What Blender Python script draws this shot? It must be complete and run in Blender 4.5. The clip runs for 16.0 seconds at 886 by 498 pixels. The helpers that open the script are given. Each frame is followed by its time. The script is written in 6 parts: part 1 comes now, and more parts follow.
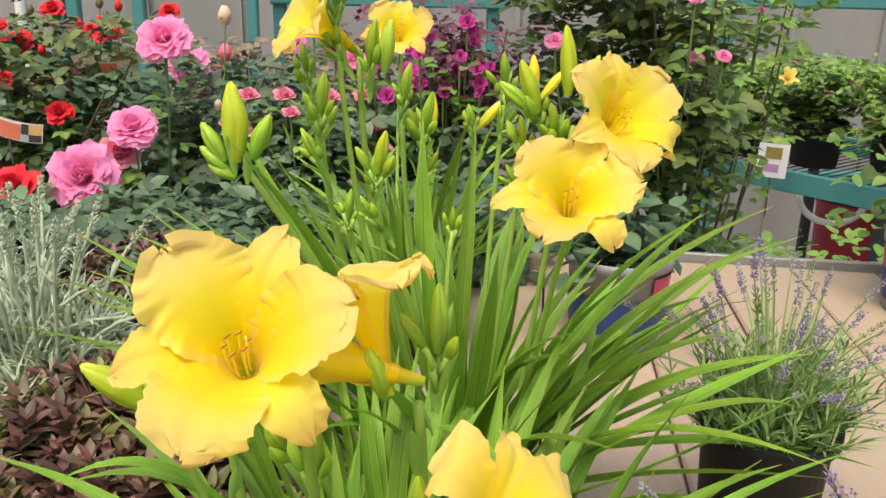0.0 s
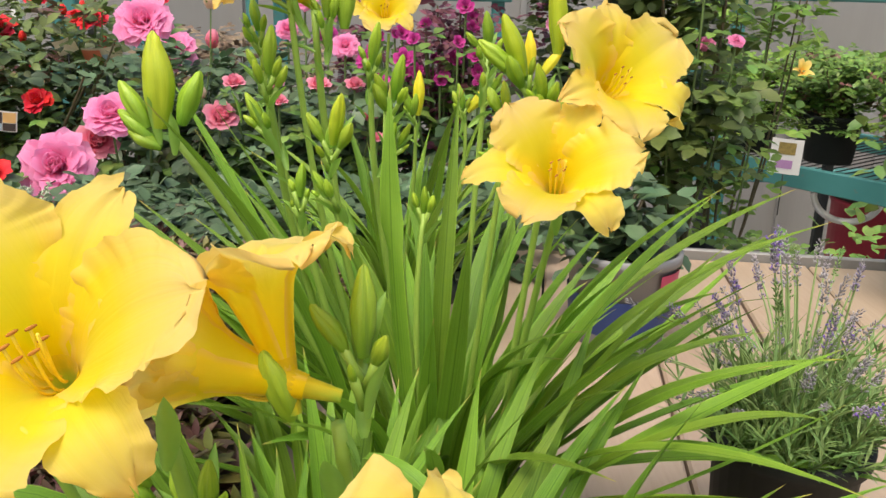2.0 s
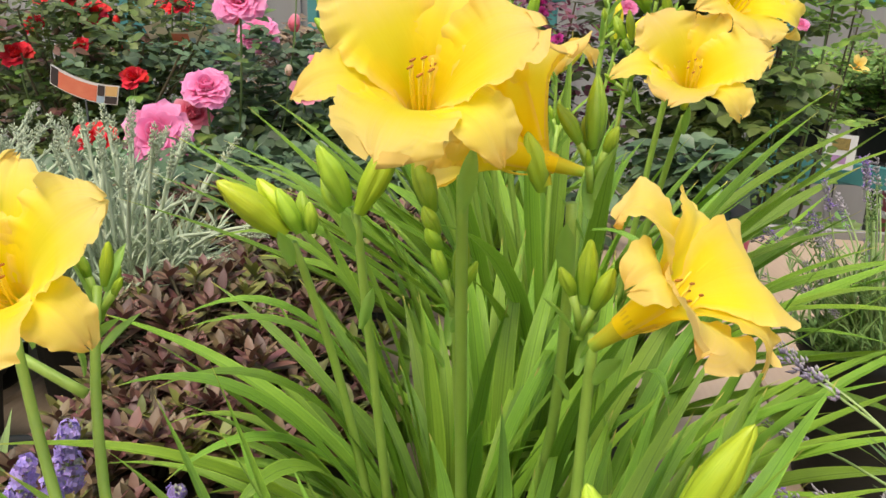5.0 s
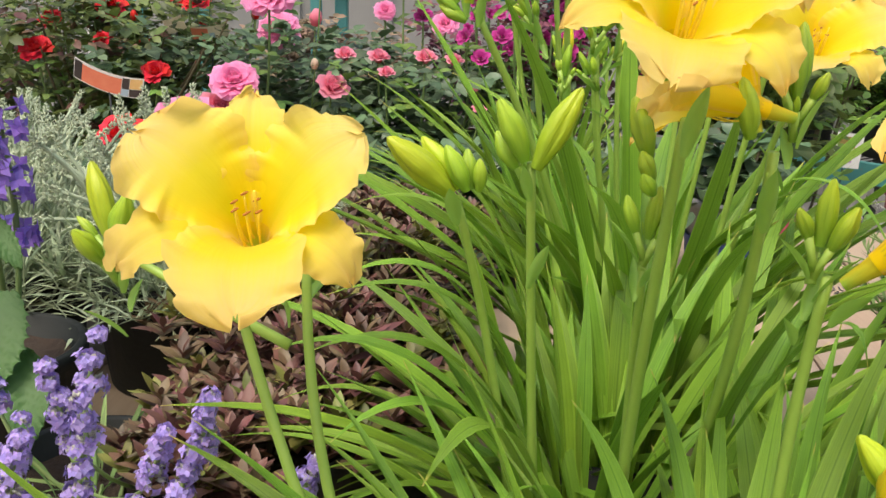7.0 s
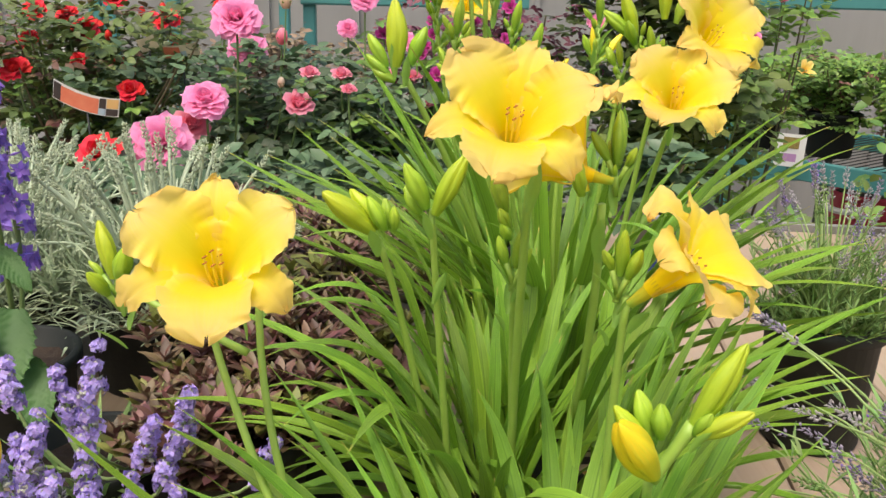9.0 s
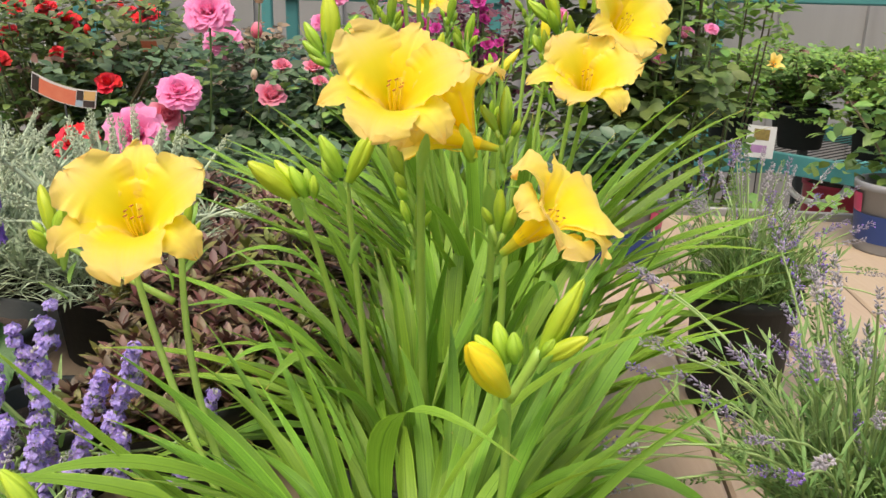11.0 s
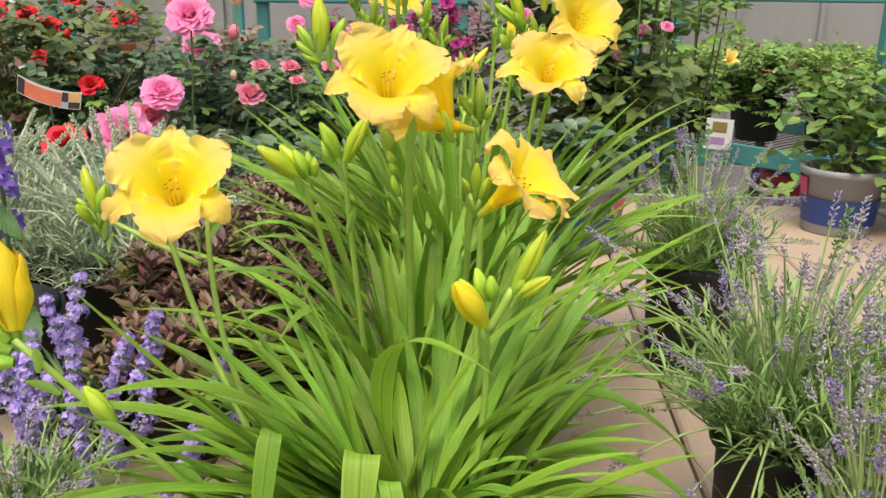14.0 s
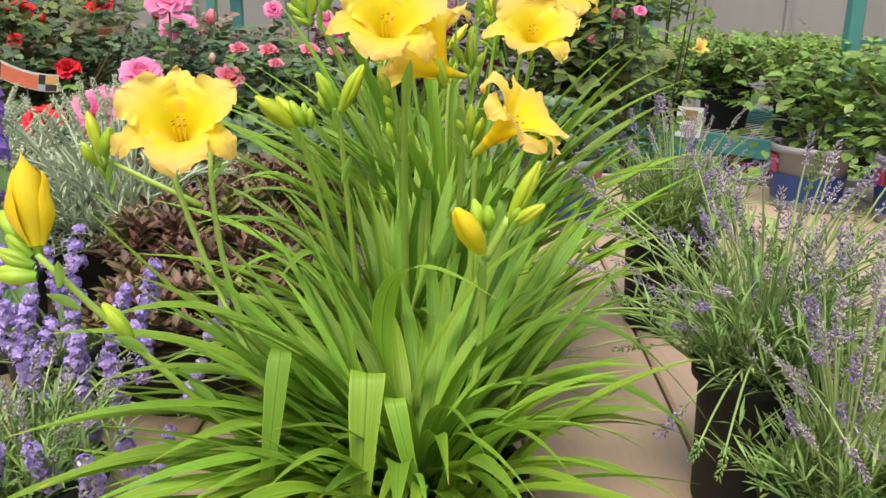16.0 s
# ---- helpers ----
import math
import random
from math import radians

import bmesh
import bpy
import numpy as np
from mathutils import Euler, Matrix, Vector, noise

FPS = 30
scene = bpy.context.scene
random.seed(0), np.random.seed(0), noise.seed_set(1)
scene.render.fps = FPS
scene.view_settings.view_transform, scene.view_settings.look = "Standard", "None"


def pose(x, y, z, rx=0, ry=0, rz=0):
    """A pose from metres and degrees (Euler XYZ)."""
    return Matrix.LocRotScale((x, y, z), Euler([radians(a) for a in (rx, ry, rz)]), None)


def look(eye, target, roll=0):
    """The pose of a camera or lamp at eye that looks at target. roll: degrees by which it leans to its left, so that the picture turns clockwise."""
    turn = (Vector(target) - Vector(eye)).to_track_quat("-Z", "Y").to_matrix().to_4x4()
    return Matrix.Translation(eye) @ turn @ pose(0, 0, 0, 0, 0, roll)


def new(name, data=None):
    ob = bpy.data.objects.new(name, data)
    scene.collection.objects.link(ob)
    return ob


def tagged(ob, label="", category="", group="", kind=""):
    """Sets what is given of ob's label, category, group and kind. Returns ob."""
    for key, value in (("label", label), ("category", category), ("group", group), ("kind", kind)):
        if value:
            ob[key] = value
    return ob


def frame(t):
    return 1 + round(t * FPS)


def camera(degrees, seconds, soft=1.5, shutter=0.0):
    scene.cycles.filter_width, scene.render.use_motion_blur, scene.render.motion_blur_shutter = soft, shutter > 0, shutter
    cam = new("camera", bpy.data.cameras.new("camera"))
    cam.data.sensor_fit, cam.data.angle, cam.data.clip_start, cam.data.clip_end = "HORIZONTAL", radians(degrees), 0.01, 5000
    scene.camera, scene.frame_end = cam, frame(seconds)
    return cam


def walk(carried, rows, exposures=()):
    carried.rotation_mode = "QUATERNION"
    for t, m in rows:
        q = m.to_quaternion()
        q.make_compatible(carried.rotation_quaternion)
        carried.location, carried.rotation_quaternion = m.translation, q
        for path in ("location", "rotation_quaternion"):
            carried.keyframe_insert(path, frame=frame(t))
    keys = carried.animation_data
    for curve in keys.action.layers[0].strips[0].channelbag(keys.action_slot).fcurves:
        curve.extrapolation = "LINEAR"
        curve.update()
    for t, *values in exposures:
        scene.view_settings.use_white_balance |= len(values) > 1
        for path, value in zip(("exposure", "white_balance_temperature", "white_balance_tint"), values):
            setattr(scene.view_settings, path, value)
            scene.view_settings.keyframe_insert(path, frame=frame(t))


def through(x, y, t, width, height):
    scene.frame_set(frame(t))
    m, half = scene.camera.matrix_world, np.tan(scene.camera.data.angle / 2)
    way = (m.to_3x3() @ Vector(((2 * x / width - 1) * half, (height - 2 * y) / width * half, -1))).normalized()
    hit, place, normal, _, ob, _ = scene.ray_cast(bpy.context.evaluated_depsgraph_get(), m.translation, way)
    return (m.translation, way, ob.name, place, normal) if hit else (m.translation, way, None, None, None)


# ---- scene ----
cam = camera(56.3, 16.0)
METRES, EYE, TILT, LEAN, TURN = 0.68, 1.25, -17.5, -1.3, 0.0
ROWS = [
    (0.0, 0.0, 0.0, 0.0, 0.0, 0.0, -0.0),
    (0.5, 0.0072, 0.0249, -0.001, -0.03, -0.01, 0.04),
    (1.0, 0.0233, 0.0633, -0.0006, -0.02, 0.01, 0.06),
    (1.5, 0.0323, 0.1047, -0.0038, 0.17, 0.02, -0.04),
    (2.0, 0.0339, 0.1164, -0.0129, 0.6, 0.06, -0.21),
    (2.5, 0.0362, 0.1083, -0.0163, 1.35, 0.08, -0.48),
    (3.0, 0.0273, 0.101, -0.028, 2.04, 0.09, -0.75),
    (3.5, 0.0125, 0.0689, -0.0461, 2.49, 0.23, -0.93),
    (4.0, -0.0097, 0.0418, -0.0763, 2.71, 0.43, -1.05),
    (4.5, -0.0352, 0.0204, -0.0984, 2.89, 0.67, -1.12),
    (5.0, -0.0602, 0.0127, -0.12, 2.92, 0.85, -1.24),
    (7.5, -0.1867, 0.0111, -0.1539, 1.25, 1.27, -0.87),
    (8.0, -0.1842, -0.0414, -0.1527, 0.76, 1.17, -0.61),
    (8.5, -0.1636, -0.099, -0.1334, 0.4, 1.06, -0.33),
    (9.0, -0.1298, -0.1448, -0.1303, 0.15, 0.96, -0.06),
    (9.5, -0.1014, -0.1765, -0.1344, -0.04, 0.86, 0.08),
    (12.0, -0.0527, -0.2538, -0.1787, -0.65, 0.73, 0.39),
    (12.5, -0.0575, -0.2817, -0.1832, -1.01, 0.75, 0.65),
    (13.0, -0.068, -0.303, -0.188, -1.47, 0.75, 0.9),
    (13.5, -0.0726, -0.3257, -0.1939, -1.91, 0.74, 1.12),
    (14.0, -0.0742, -0.341, -0.1944, -2.32, 0.72, 1.33),
    (14.5, -0.078, -0.3554, -0.1961, -2.74, 0.68, 1.53),
    (15.0, -0.0881, -0.3771, -0.1828, -3.3, 0.62, 1.7),
    (15.5, -0.1005, -0.391, -0.1944, -3.78, 0.56, 1.79),
    (16.0, -0.0999, -0.3701, -0.2512, -4.26, 0.62, 1.81),
]
EXPOSURE = [(0.0, 0.54, 6950, 11), (1.5, 0.50, 6950, 11), (2.5, 0.44, 6950, 11), (4.5, 0.47, 6950, 11), (7.5, 0.54, 6950, 11), (9.5, 0.55, 6950, 11), (13.0, 0.57, 6950, 11), (16.0, 0.60, 6950, 11)]
walk(cam, [(t, pose(0, 0, EYE, TILT, LEAN, TURN) @ pose(METRES * x, METRES * y, METRES * z, 90 + pitch, roll, yaw)) for t, x, y, z, yaw, pitch, roll in ROWS], EXPOSURE)

# ---- light: bright overcast sky with a very soft sun ----
world = bpy.data.worlds.new("sky")
scene.world = world
world.use_nodes = True
_wn = world.node_tree.nodes
_sky = _wn.new("ShaderNodeTexSky")
_sky.sky_type = "NISHITA"
_sky.sun_disc = False
_sky.sun_elevation = radians(58)
_sky.sun_rotation = radians(200)
_sky.air_density = 1.6
_sky.dust_density = 4.0
world.node_tree.links.new(_sky.outputs["Color"], _wn["Background"].inputs["Color"])
_wn["Background"].inputs["Strength"].default_value = 0.135
_sun = new("sun", bpy.data.lights.new("sun", "SUN"))
_sun.data.energy = 2.0
_sun.data.angle = radians(28)
_sun.data.color = (1.0, 0.96, 0.9)
_sun.matrix_basis = look((-0.7, -0.8, 4.0), (0, 0.4, 0))

# ---- materials ----


class Nodes:
    """Short hand for a node material."""

    def __init__(self, name):
        self.mat = bpy.data.materials.new(name)
        self.mat.use_nodes = True
        self.tree = self.mat.node_tree
        self.bsdf = self.tree.nodes["Principled BSDF"]
        self.out = self.tree.nodes["Material Output"]

    def add(self, kind, **values):
        n = self.tree.nodes.new("ShaderNode" + kind)
        for k, v in values.items():
            if k in n.inputs:
                n.inputs[k].default_value = v
        return n

    def link(self, a, b):
        self.tree.links.new(a, b)

    def coords(self, which="Object"):
        return self.add("TexCoord").outputs[which]

    def noise(self, scale, detail=4.0, stretch=None, which="Object", rough=0.55):
        n = self.add("TexNoise", Scale=scale, Detail=detail, Roughness=rough)
        c = self.coords(which)
        if stretch:
            m = self.add("Mapping")
            m.inputs["Scale"].default_value = stretch
            self.link(c, m.inputs["Vector"])
            c = m.outputs["Vector"]
        self.link(c, n.inputs["Vector"])
        return n.outputs["Fac"]

    def ramp(self, fac, *stops):
        r = self.add("ValToRGB")
        e = r.color_ramp.elements
        while len(e) < len(stops):
            e.new(0.5)
        for el, (p, c) in zip(e, stops):
            el.position, el.color = p, (*c, 1)
        self.link(fac, r.inputs["Fac"])
        return r.outputs["Color"]

    def mix(self, fac, a, b, blend="MIX"):
        m = self.add("Mix")
        m.data_type, m.blend_type = "RGBA", blend
        for s, v in ((m.inputs["Factor"], fac), (m.inputs["A"], a), (m.inputs["B"], b)):
            if isinstance(v, (int, float)):
                s.default_value = v
            elif isinstance(v, tuple):
                s.default_value = (*v, 1)
            else:
                self.link(v, s)
        return m.outputs["Result"]

    def vary(self, colour, amount=0.3, island=False, hue=0.03):
        """Differences of brightness and hue from piece to piece."""
        if island:
            rnd = self.add("NewGeometry").outputs["Random Per Island"]
        else:
            rnd = self.add("ObjectInfo").outputs["Random"]
        h = self.add("HueSaturation")
        a = self.add("MapRange")
        a.inputs["To Min"].default_value, a.inputs["To Max"].default_value = 1 - amount, 1 + amount
        self.link(rnd, a.inputs["Value"])
        self.link(a.outputs["Result"], h.inputs["Value"])
        b = self.add("MapRange")
        b.inputs["To Min"].default_value, b.inputs["To Max"].default_value = 0.5 + hue, 0.5 - hue
        w = self.add("TexWhiteNoise")
        w.noise_dimensions = "1D"
        self.link(rnd, w.inputs["W"])
        self.link(w.outputs["Value"], b.inputs["Value"])
        self.link(b.outputs["Result"], h.inputs["Hue"])
        self.link(colour, h.inputs["Color"])
        return h.outputs["Color"]

    def bump(self, height, strength=0.3, distance=0.002):
        b = self.add("Bump", Strength=strength, Distance=distance)
        self.link(height, b.inputs["Height"])
        self.link(b.outputs["Normal"], self.bsdf.inputs["Normal"])

    def finish(self, colour, rough=0.5, metal=0.0, through=0.0, sheen=0.0, spec=0.5):
        b = self.bsdf
        if isinstance(colour, tuple):
            b.inputs["Base Color"].default_value = (*colour, 1)
        else:
            self.link(colour, b.inputs["Base Color"])
        b.inputs["Roughness"].default_value = rough
        b.inputs["Metallic"].default_value = metal
        b.inputs["Specular IOR Level"].default_value = spec
        b.inputs["Sheen Weight"].default_value = sheen
        if through:
            t = self.add("BsdfTranslucent")
            if isinstance(colour, tuple):
                t.inputs["Color"].default_value = (*colour, 1)
            else:
                self.link(colour, t.inputs["Color"])
            m = self.add("MixShader")
            m.inputs["Fac"].default_value = through
            self.link(b.outputs["BSDF"], m.inputs[1])
            self.link(t.outputs["BSDF"], m.inputs[2])
            self.link(m.outputs["Shader"], self.out.inputs["Surface"])
        return self.mat


def uv_split(n):
    s = n.add("SeparateXYZ")
    n.link(n.coords("UV"), s.inputs["Vector"])
    return s.outputs["X"], s.outputs["Y"]


def strap_leaf_material(name, dark, light, tip):
    """Long leaf: fine veins along it, a darker line along the midrib, a yellowing tip."""
    n = Nodes(name)
    x, y = uv_split(n)
    veins = n.noise(60, 2, (1.0, 0.015, 1.0), "UV")
    blot = n.noise(14, 3)
    base = n.mix(n.ramp(veins, (0.26, (0, 0, 0)), (0.76, (1, 1, 1))), dark, light)
    base = n.mix(n.ramp(blot, (0.35, (0, 0, 0)), (0.75, (0.5, 0.5, 0.5))), base, light)
    rib = n.ramp(x, (0.455, (0, 0, 0)), (0.49, (0.7, 0.7, 0.7)), (0.51, (0.7, 0.7, 0.7)), (0.545, (0, 0, 0)))
    base = n.mix(rib, base, tuple(c * 0.8 for c in dark))
    rim = n.ramp(x, (0.0, (0.6, 0.6, 0.6)), (0.05, (0, 0, 0)), (0.95, (0, 0, 0)), (1.0, (0.6, 0.6, 0.6)))
    base = n.mix(rim, base, tuple(min(1, c * 1.4) for c in light))
    base = n.vary(base, 0.28, False, 0.012)
    base = n.mix(n.ramp(y, (0.955, (0, 0, 0)), (0.99, (0.8, 0.8, 0.8))), base, tip)
    n.bump(veins, 0.5, 0.0008)
    return n.finish(base, 0.38, through=0.26, spec=0.4)


def leaf_material(name, dark, light, rough=0.5, through=0.2, amount=0.35, scale=50, hue=0.02):
    n = Nodes(name)
    spots = n.noise(scale, 3)
    c = n.vary(n.mix(spots, dark, light), amount, True, hue)
    n.bump(n.noise(scale * 5, 2), 0.25, 0.001)
    return n.finish(c, rough, through=through)


def petal_material(name, throat, body, edge, through=0.42, stops=(0.2, 0.5, 0.97), island=False):
    """Petal: pigment runs from the throat to the paler edge; fine veins."""
    n = Nodes(name)
    x, y = uv_split(n)
    c = n.ramp(y, (stops[0], throat), (stops[1], body), (stops[2], edge))
    veins = n.noise(38, 2, (1.0, 0.06, 1.0), "UV")
    c = n.mix(n.ramp(veins, (0.35, (0, 0, 0)), (0.75, (0.22, 0.22, 0.22))), c, throat)
    side = n.ramp(x, (0.0, (0.55, 0.55, 0.55)), (0.16, (0, 0, 0)), (0.84, (0, 0, 0)), (1.0, (0.55, 0.55, 0.55)))
    c = n.mix(side, c, edge)
    c = n.vary(c, 0.06, island, 0.006)
    n.bump(veins, 0.3, 0.0008)
    return n.finish(c, 0.55, through=through, sheen=0.15, spec=0.3)


def plain(name, a, b, scale=20, rough=0.6, metal=0.0, bump=0.2, stretch=None, through=0.0):
    n = Nodes(name)
    f = n.noise(scale, 5, stretch)
    n.bump(n.noise(scale * 6, 3, stretch), bump, 0.002)
    return n.finish(n.mix(f, a, b), rough, metal, through)


M_STRAP = strap_leaf_material("daylily_leaf", (0.088, 0.222, 0.016), (0.275, 0.465, 0.050), (0.60, 0.46, 0.12))
M_SCAPE = plain("daylily_scape", (0.27, 0.45, 0.06), (0.40, 0.58, 0.12), 60, 0.42, bump=0.1, through=0.15)
M_BRACT = leaf_material("daylily_bract", (0.24, 0.42, 0.06), (0.38, 0.56, 0.12), 0.45, 0.35, 0.15)
M_YELLOW = petal_material("daylily_petal", (0.97, 0.77, 0.004), (0.97, 0.79, 0.035), (0.97, 0.72, 0.25), 0.50, (0.25, 0.58, 0.95))
M_SEPAL = petal_material("daylily_sepal", (0.96, 0.76, 0.006), (0.96, 0.78, 0.04), (0.96, 0.71, 0.22), 0.50, (0.25, 0.58, 0.95))
M_TUBE = petal_material("daylily_tube", (0.34, 0.50, 0.05), (0.85, 0.66, 0.02), (0.90, 0.66, 0.012), stops=(0.05, 0.6, 1.0))
M_STAMEN = plain("daylily_stamen", (0.85, 0.6, 0.03), (0.9, 0.7, 0.08), 90, 0.5)
M_ANTHER = plain("daylily_anther", (0.32, 0.10, 0.01), (0.5, 0.2, 0.02), 90, 0.8)


def bud_material(name, base, tip):
    n = Nodes(name)
    x, y = uv_split(n)
    c = n.ramp(y, (0.0, base), (0.9, tip))
    streak = n.noise(30, 3, (1.0, 0.08, 1.0), "UV")
    c = n.mix(n.ramp(streak, (0.4, (0, 0, 0)), (0.75, (0.55, 0.55, 0.55))), c, base)
    n.bump(streak, 0.4, 0.001)
    c = n.vary(c, 0.15, False, 0.012)
    return n.finish(c, 0.38, through=0.15)


M_BUD = bud_material("green_bud", (0.20, 0.39, 0.035), (0.42, 0.58, 0.04))
M_BUD_YELLOW = bud_material("yellow_bud", (0.56, 0.62, 0.03), (0.88, 0.69, 0.02))
M_BUD_OPEN = bud_material("opening_bud", (0.80, 0.66, 0.025), (0.93, 0.62, 0.015))
M_BUD_LIME = bud_material("lime_bud", (0.36, 0.52, 0.035), (0.55, 0.64, 0.03))


def plank_material():
    n = Nodes("weathered_plank")
    grain = n.noise(22, 6, (9.0, 0.5, 3.0))
    blot = n.noise(5, 4)
    c = n.mix(grain, (0.35, 0.25, 0.17), (0.47, 0.36, 0.255))
    c = n.mix(n.ramp(blot, (0.4, (0, 0, 0)), (0.7, (0.6, 0.6, 0.6))), c, (0.42, 0.335, 0.255))
    knots = n.add("TexVoronoi", Scale=9.0)
    n.link(n.coords("Object"), knots.inputs["Vector"])
    c = n.mix(n.ramp(knots.outputs["Distance"], (0.02, (0.7, 0.7, 0.7)), (0.07, (0, 0, 0))), c, (0.28, 0.17, 0.09))
    c = n.vary(c, 0.10, False, 0.008)
    n.bump(grain, 0.25, 0.0015)
    return n.finish(c, 0.75)


M_PLANK = plank_material()


def teal_material():
    n = Nodes("teal_painted_steel")
    f = n.noise(9, 5)
    c = n.mix(f, (0.04, 0.19, 0.19), (0.075, 0.27, 0.265))
    rust = n.noise(34, 6)
    c = n.mix(n.ramp(rust, (0.66, (0, 0, 0)), (0.74, (0.7, 0.7, 0.7))), c, (0.16, 0.17, 0.15))
    n.bump(rust, 0.1, 0.001)
    return n.finish(c, 0.45)


M_TEAL = teal_material()
M_WALL = plain("grey_sheet_wall", (0.25, 0.245, 0.24), (0.32, 0.315, 0.31), 2.2, 0.8, bump=0.15, stretch=(6, 1, 0.6))
M_FLOOR = plain("grey_gravel_floor", (0.16, 0.15, 0.14), (0.30, 0.28, 0.26), 40, 0.9, bump=0.8)
M_STEEL = plain("grey_edge_strip", (0.22, 0.22, 0.22), (0.32, 0.32, 0.31), 30, 0.5, 0.4)
M_WHITE = plain("white_plastic", (0.74, 0.74, 0.73), (0.82, 0.82, 0.8), 30, 0.45)
M_POT = plain("black_pot_plastic", (0.004, 0.006, 0.005), (0.009, 0.013, 0.011), 30, 0.68)
M_SOIL = plain("dark_potting_soil", (0.02, 0.013, 0.009), (0.07, 0.045, 0.03), 120, 0.95, bump=1.0)
M_POT_GREY = plain("pale_grey_pot", (0.21, 0.21, 0.22), (0.28, 0.28, 0.29), 18, 0.5)
M_POT_BLUE = plain("blue_band", (0.012, 0.035, 0.14), (0.02, 0.05, 0.19), 18, 0.45)
M_POT_PINK = plain("crimson_patch", (0.45, 0.03, 0.10), (0.55, 0.06, 0.16), 18, 0.45)
M_RED_TUB = plain("red_tub", (0.42, 0.02, 0.05), (0.52, 0.04, 0.08), 18, 0.5)
M_DARK = plain("dark_frame_steel", (0.012, 0.016, 0.018), (0.03, 0.035, 0.035), 18, 0.6)

M_LAV_STEM = leaf_material("lavender_stem", (0.25, 0.36, 0.11), (0.40, 0.50, 0.20), 0.6, 0.1, 0.2)
M_LAV_LEAF = leaf_material("lavender_leaf", (0.12, 0.235, 0.055), (0.28, 0.42, 0.14), 0.6, 0.2, 0.3)
M_LAV_BLOOM = leaf_material("lavender_bloom", (0.25, 0.20, 0.33), (0.46, 0.40, 0.50), 0.7, 0.2, 0.45, 90, 0.03)
M_LAV_FLORET = leaf_material("lavender_floret", (0.20, 0.10, 0.50), (0.38, 0.25, 0.72), 0.6, 0.3, 0.3, 90, 0.02)
M_LAV_DRY = leaf_material("lavender_calyx", (0.34, 0.30, 0.36), (0.50, 0.47, 0.48), 0.7, 0.2, 0.3, 90, 0.04)
M_LILAC = leaf_material("lilac_bloom", (0.30, 0.21, 0.62), (0.58, 0.46, 0.84), 0.6, 0.3, 0.3, 90, 0.015)
M_LILAC_PALE = leaf_material("pale_calyx", (0.50, 0.50, 0.46), (0.62, 0.62, 0.50), 0.7, 0.2, 0.2, 90)
M_VIOLET = leaf_material("violet_bloom", (0.20, 0.10, 0.54), (0.38, 0.25, 0.75), 0.55, 0.3, 0.3, 70, 0.02)
M_SILVER = leaf_material("silver_leaf", (0.25, 0.33, 0.20), (0.44, 0.51, 0.34), 0.75, 0.15, 0.25)
M_SILVER_STALK = leaf_material("silver_stalk", (0.36, 0.43, 0.29), (0.58, 0.64, 0.47), 0.8, 0.12, 0.22)
M_RUSSET = leaf_material("russet_leaf", (0.09, 0.046, 0.034), (0.21, 0.115, 0.075), 0.5, 0.12, 0.45, 45, 0.05)
M_RUSSET_GREEN = leaf_material("olive_leaf", (0.12, 0.14, 0.03), (0.25, 0.24, 0.06), 0.5, 0.15, 0.4, 45, 0.03)
M_SERRATE = leaf_material("crinkled_leaf", (0.035, 0.10, 0.02), (0.10, 0.20, 0.05), 0.55, 0.15, 0.2, 30)
M_ROSE_DARK = leaf_material("dark_rose_leaf", (0.05, 0.10, 0.045), (0.13, 0.20, 0.10), 0.42, 0.15, 0.4, 40)
M_ROSE_OLIVE = leaf_material("olive_rose_leaf", (0.05, 0.085, 0.018), (0.14, 0.19, 0.045), 0.5, 0.15, 0.45, 40)
M_ROSE_LEAF = leaf_material("rose_leaf", (0.085, 0.18, 0.03), (0.21, 0.34, 0.075), 0.45, 0.2, 0.4, 40)
M_ROSE_LIGHT = leaf_material("light_rose_leaf", (0.10, 0.21, 0.03), (0.28, 0.43, 0.08), 0.45, 0.25, 0.45, 40)
M_DRY = leaf_material("dry_brown_leaf", (0.16, 0.11, 0.07), (0.30, 0.22, 0.15), 0.8, 0.1, 0.4, 40)
M_WOOD_STEM = plain("woody_stem", (0.07, 0.06, 0.035), (0.16, 0.13, 0.07), 60, 0.7)
M_GREEN_STEM = plain("green_stem", (0.10, 0.17, 0.05), (0.18, 0.27, 0.09), 60, 0.5)
M_PINK = petal_material("pink_rose_petal", (0.92, 0.15, 0.32), (0.94, 0.24, 0.50), (0.95, 0.44, 0.72), 0.46, (0.05, 0.5, 1.0), True)
M_CORAL = petal_material("coral_rose_petal", (0.90, 0.14, 0.22), (0.92, 0.24, 0.36), (0.93, 0.40, 0.54), 0.42, (0.05, 0.5, 1.0), True)
M_RED = petal_material("red_rose_petal", (0.38, 0.003, 0.006), (0.66, 0.006, 0.012), (0.82, 0.015, 0.03), 0.15, (0.05, 0.5, 1.0), True)
M_MAGENTA = petal_material("magenta_petal", (0.30, 0.01, 0.12), (0.46, 0.02, 0.22), (0.60, 0.05, 0.34), 0.2, (0.05, 0.5, 1.0), True)
M_PLUM = leaf_material("plum_leaf", (0.11, 0.03, 0.055), (0.25, 0.085, 0.12), 0.6, 0.15, 0.4, 45, 0.03)
M_APRICOT = petal_material("apricot_petal", (0.80, 0.30, 0.02), (0.88, 0.60, 0.10), (0.9, 0.72, 0.25), 0.2, (0.05, 0.4, 1.0), True)
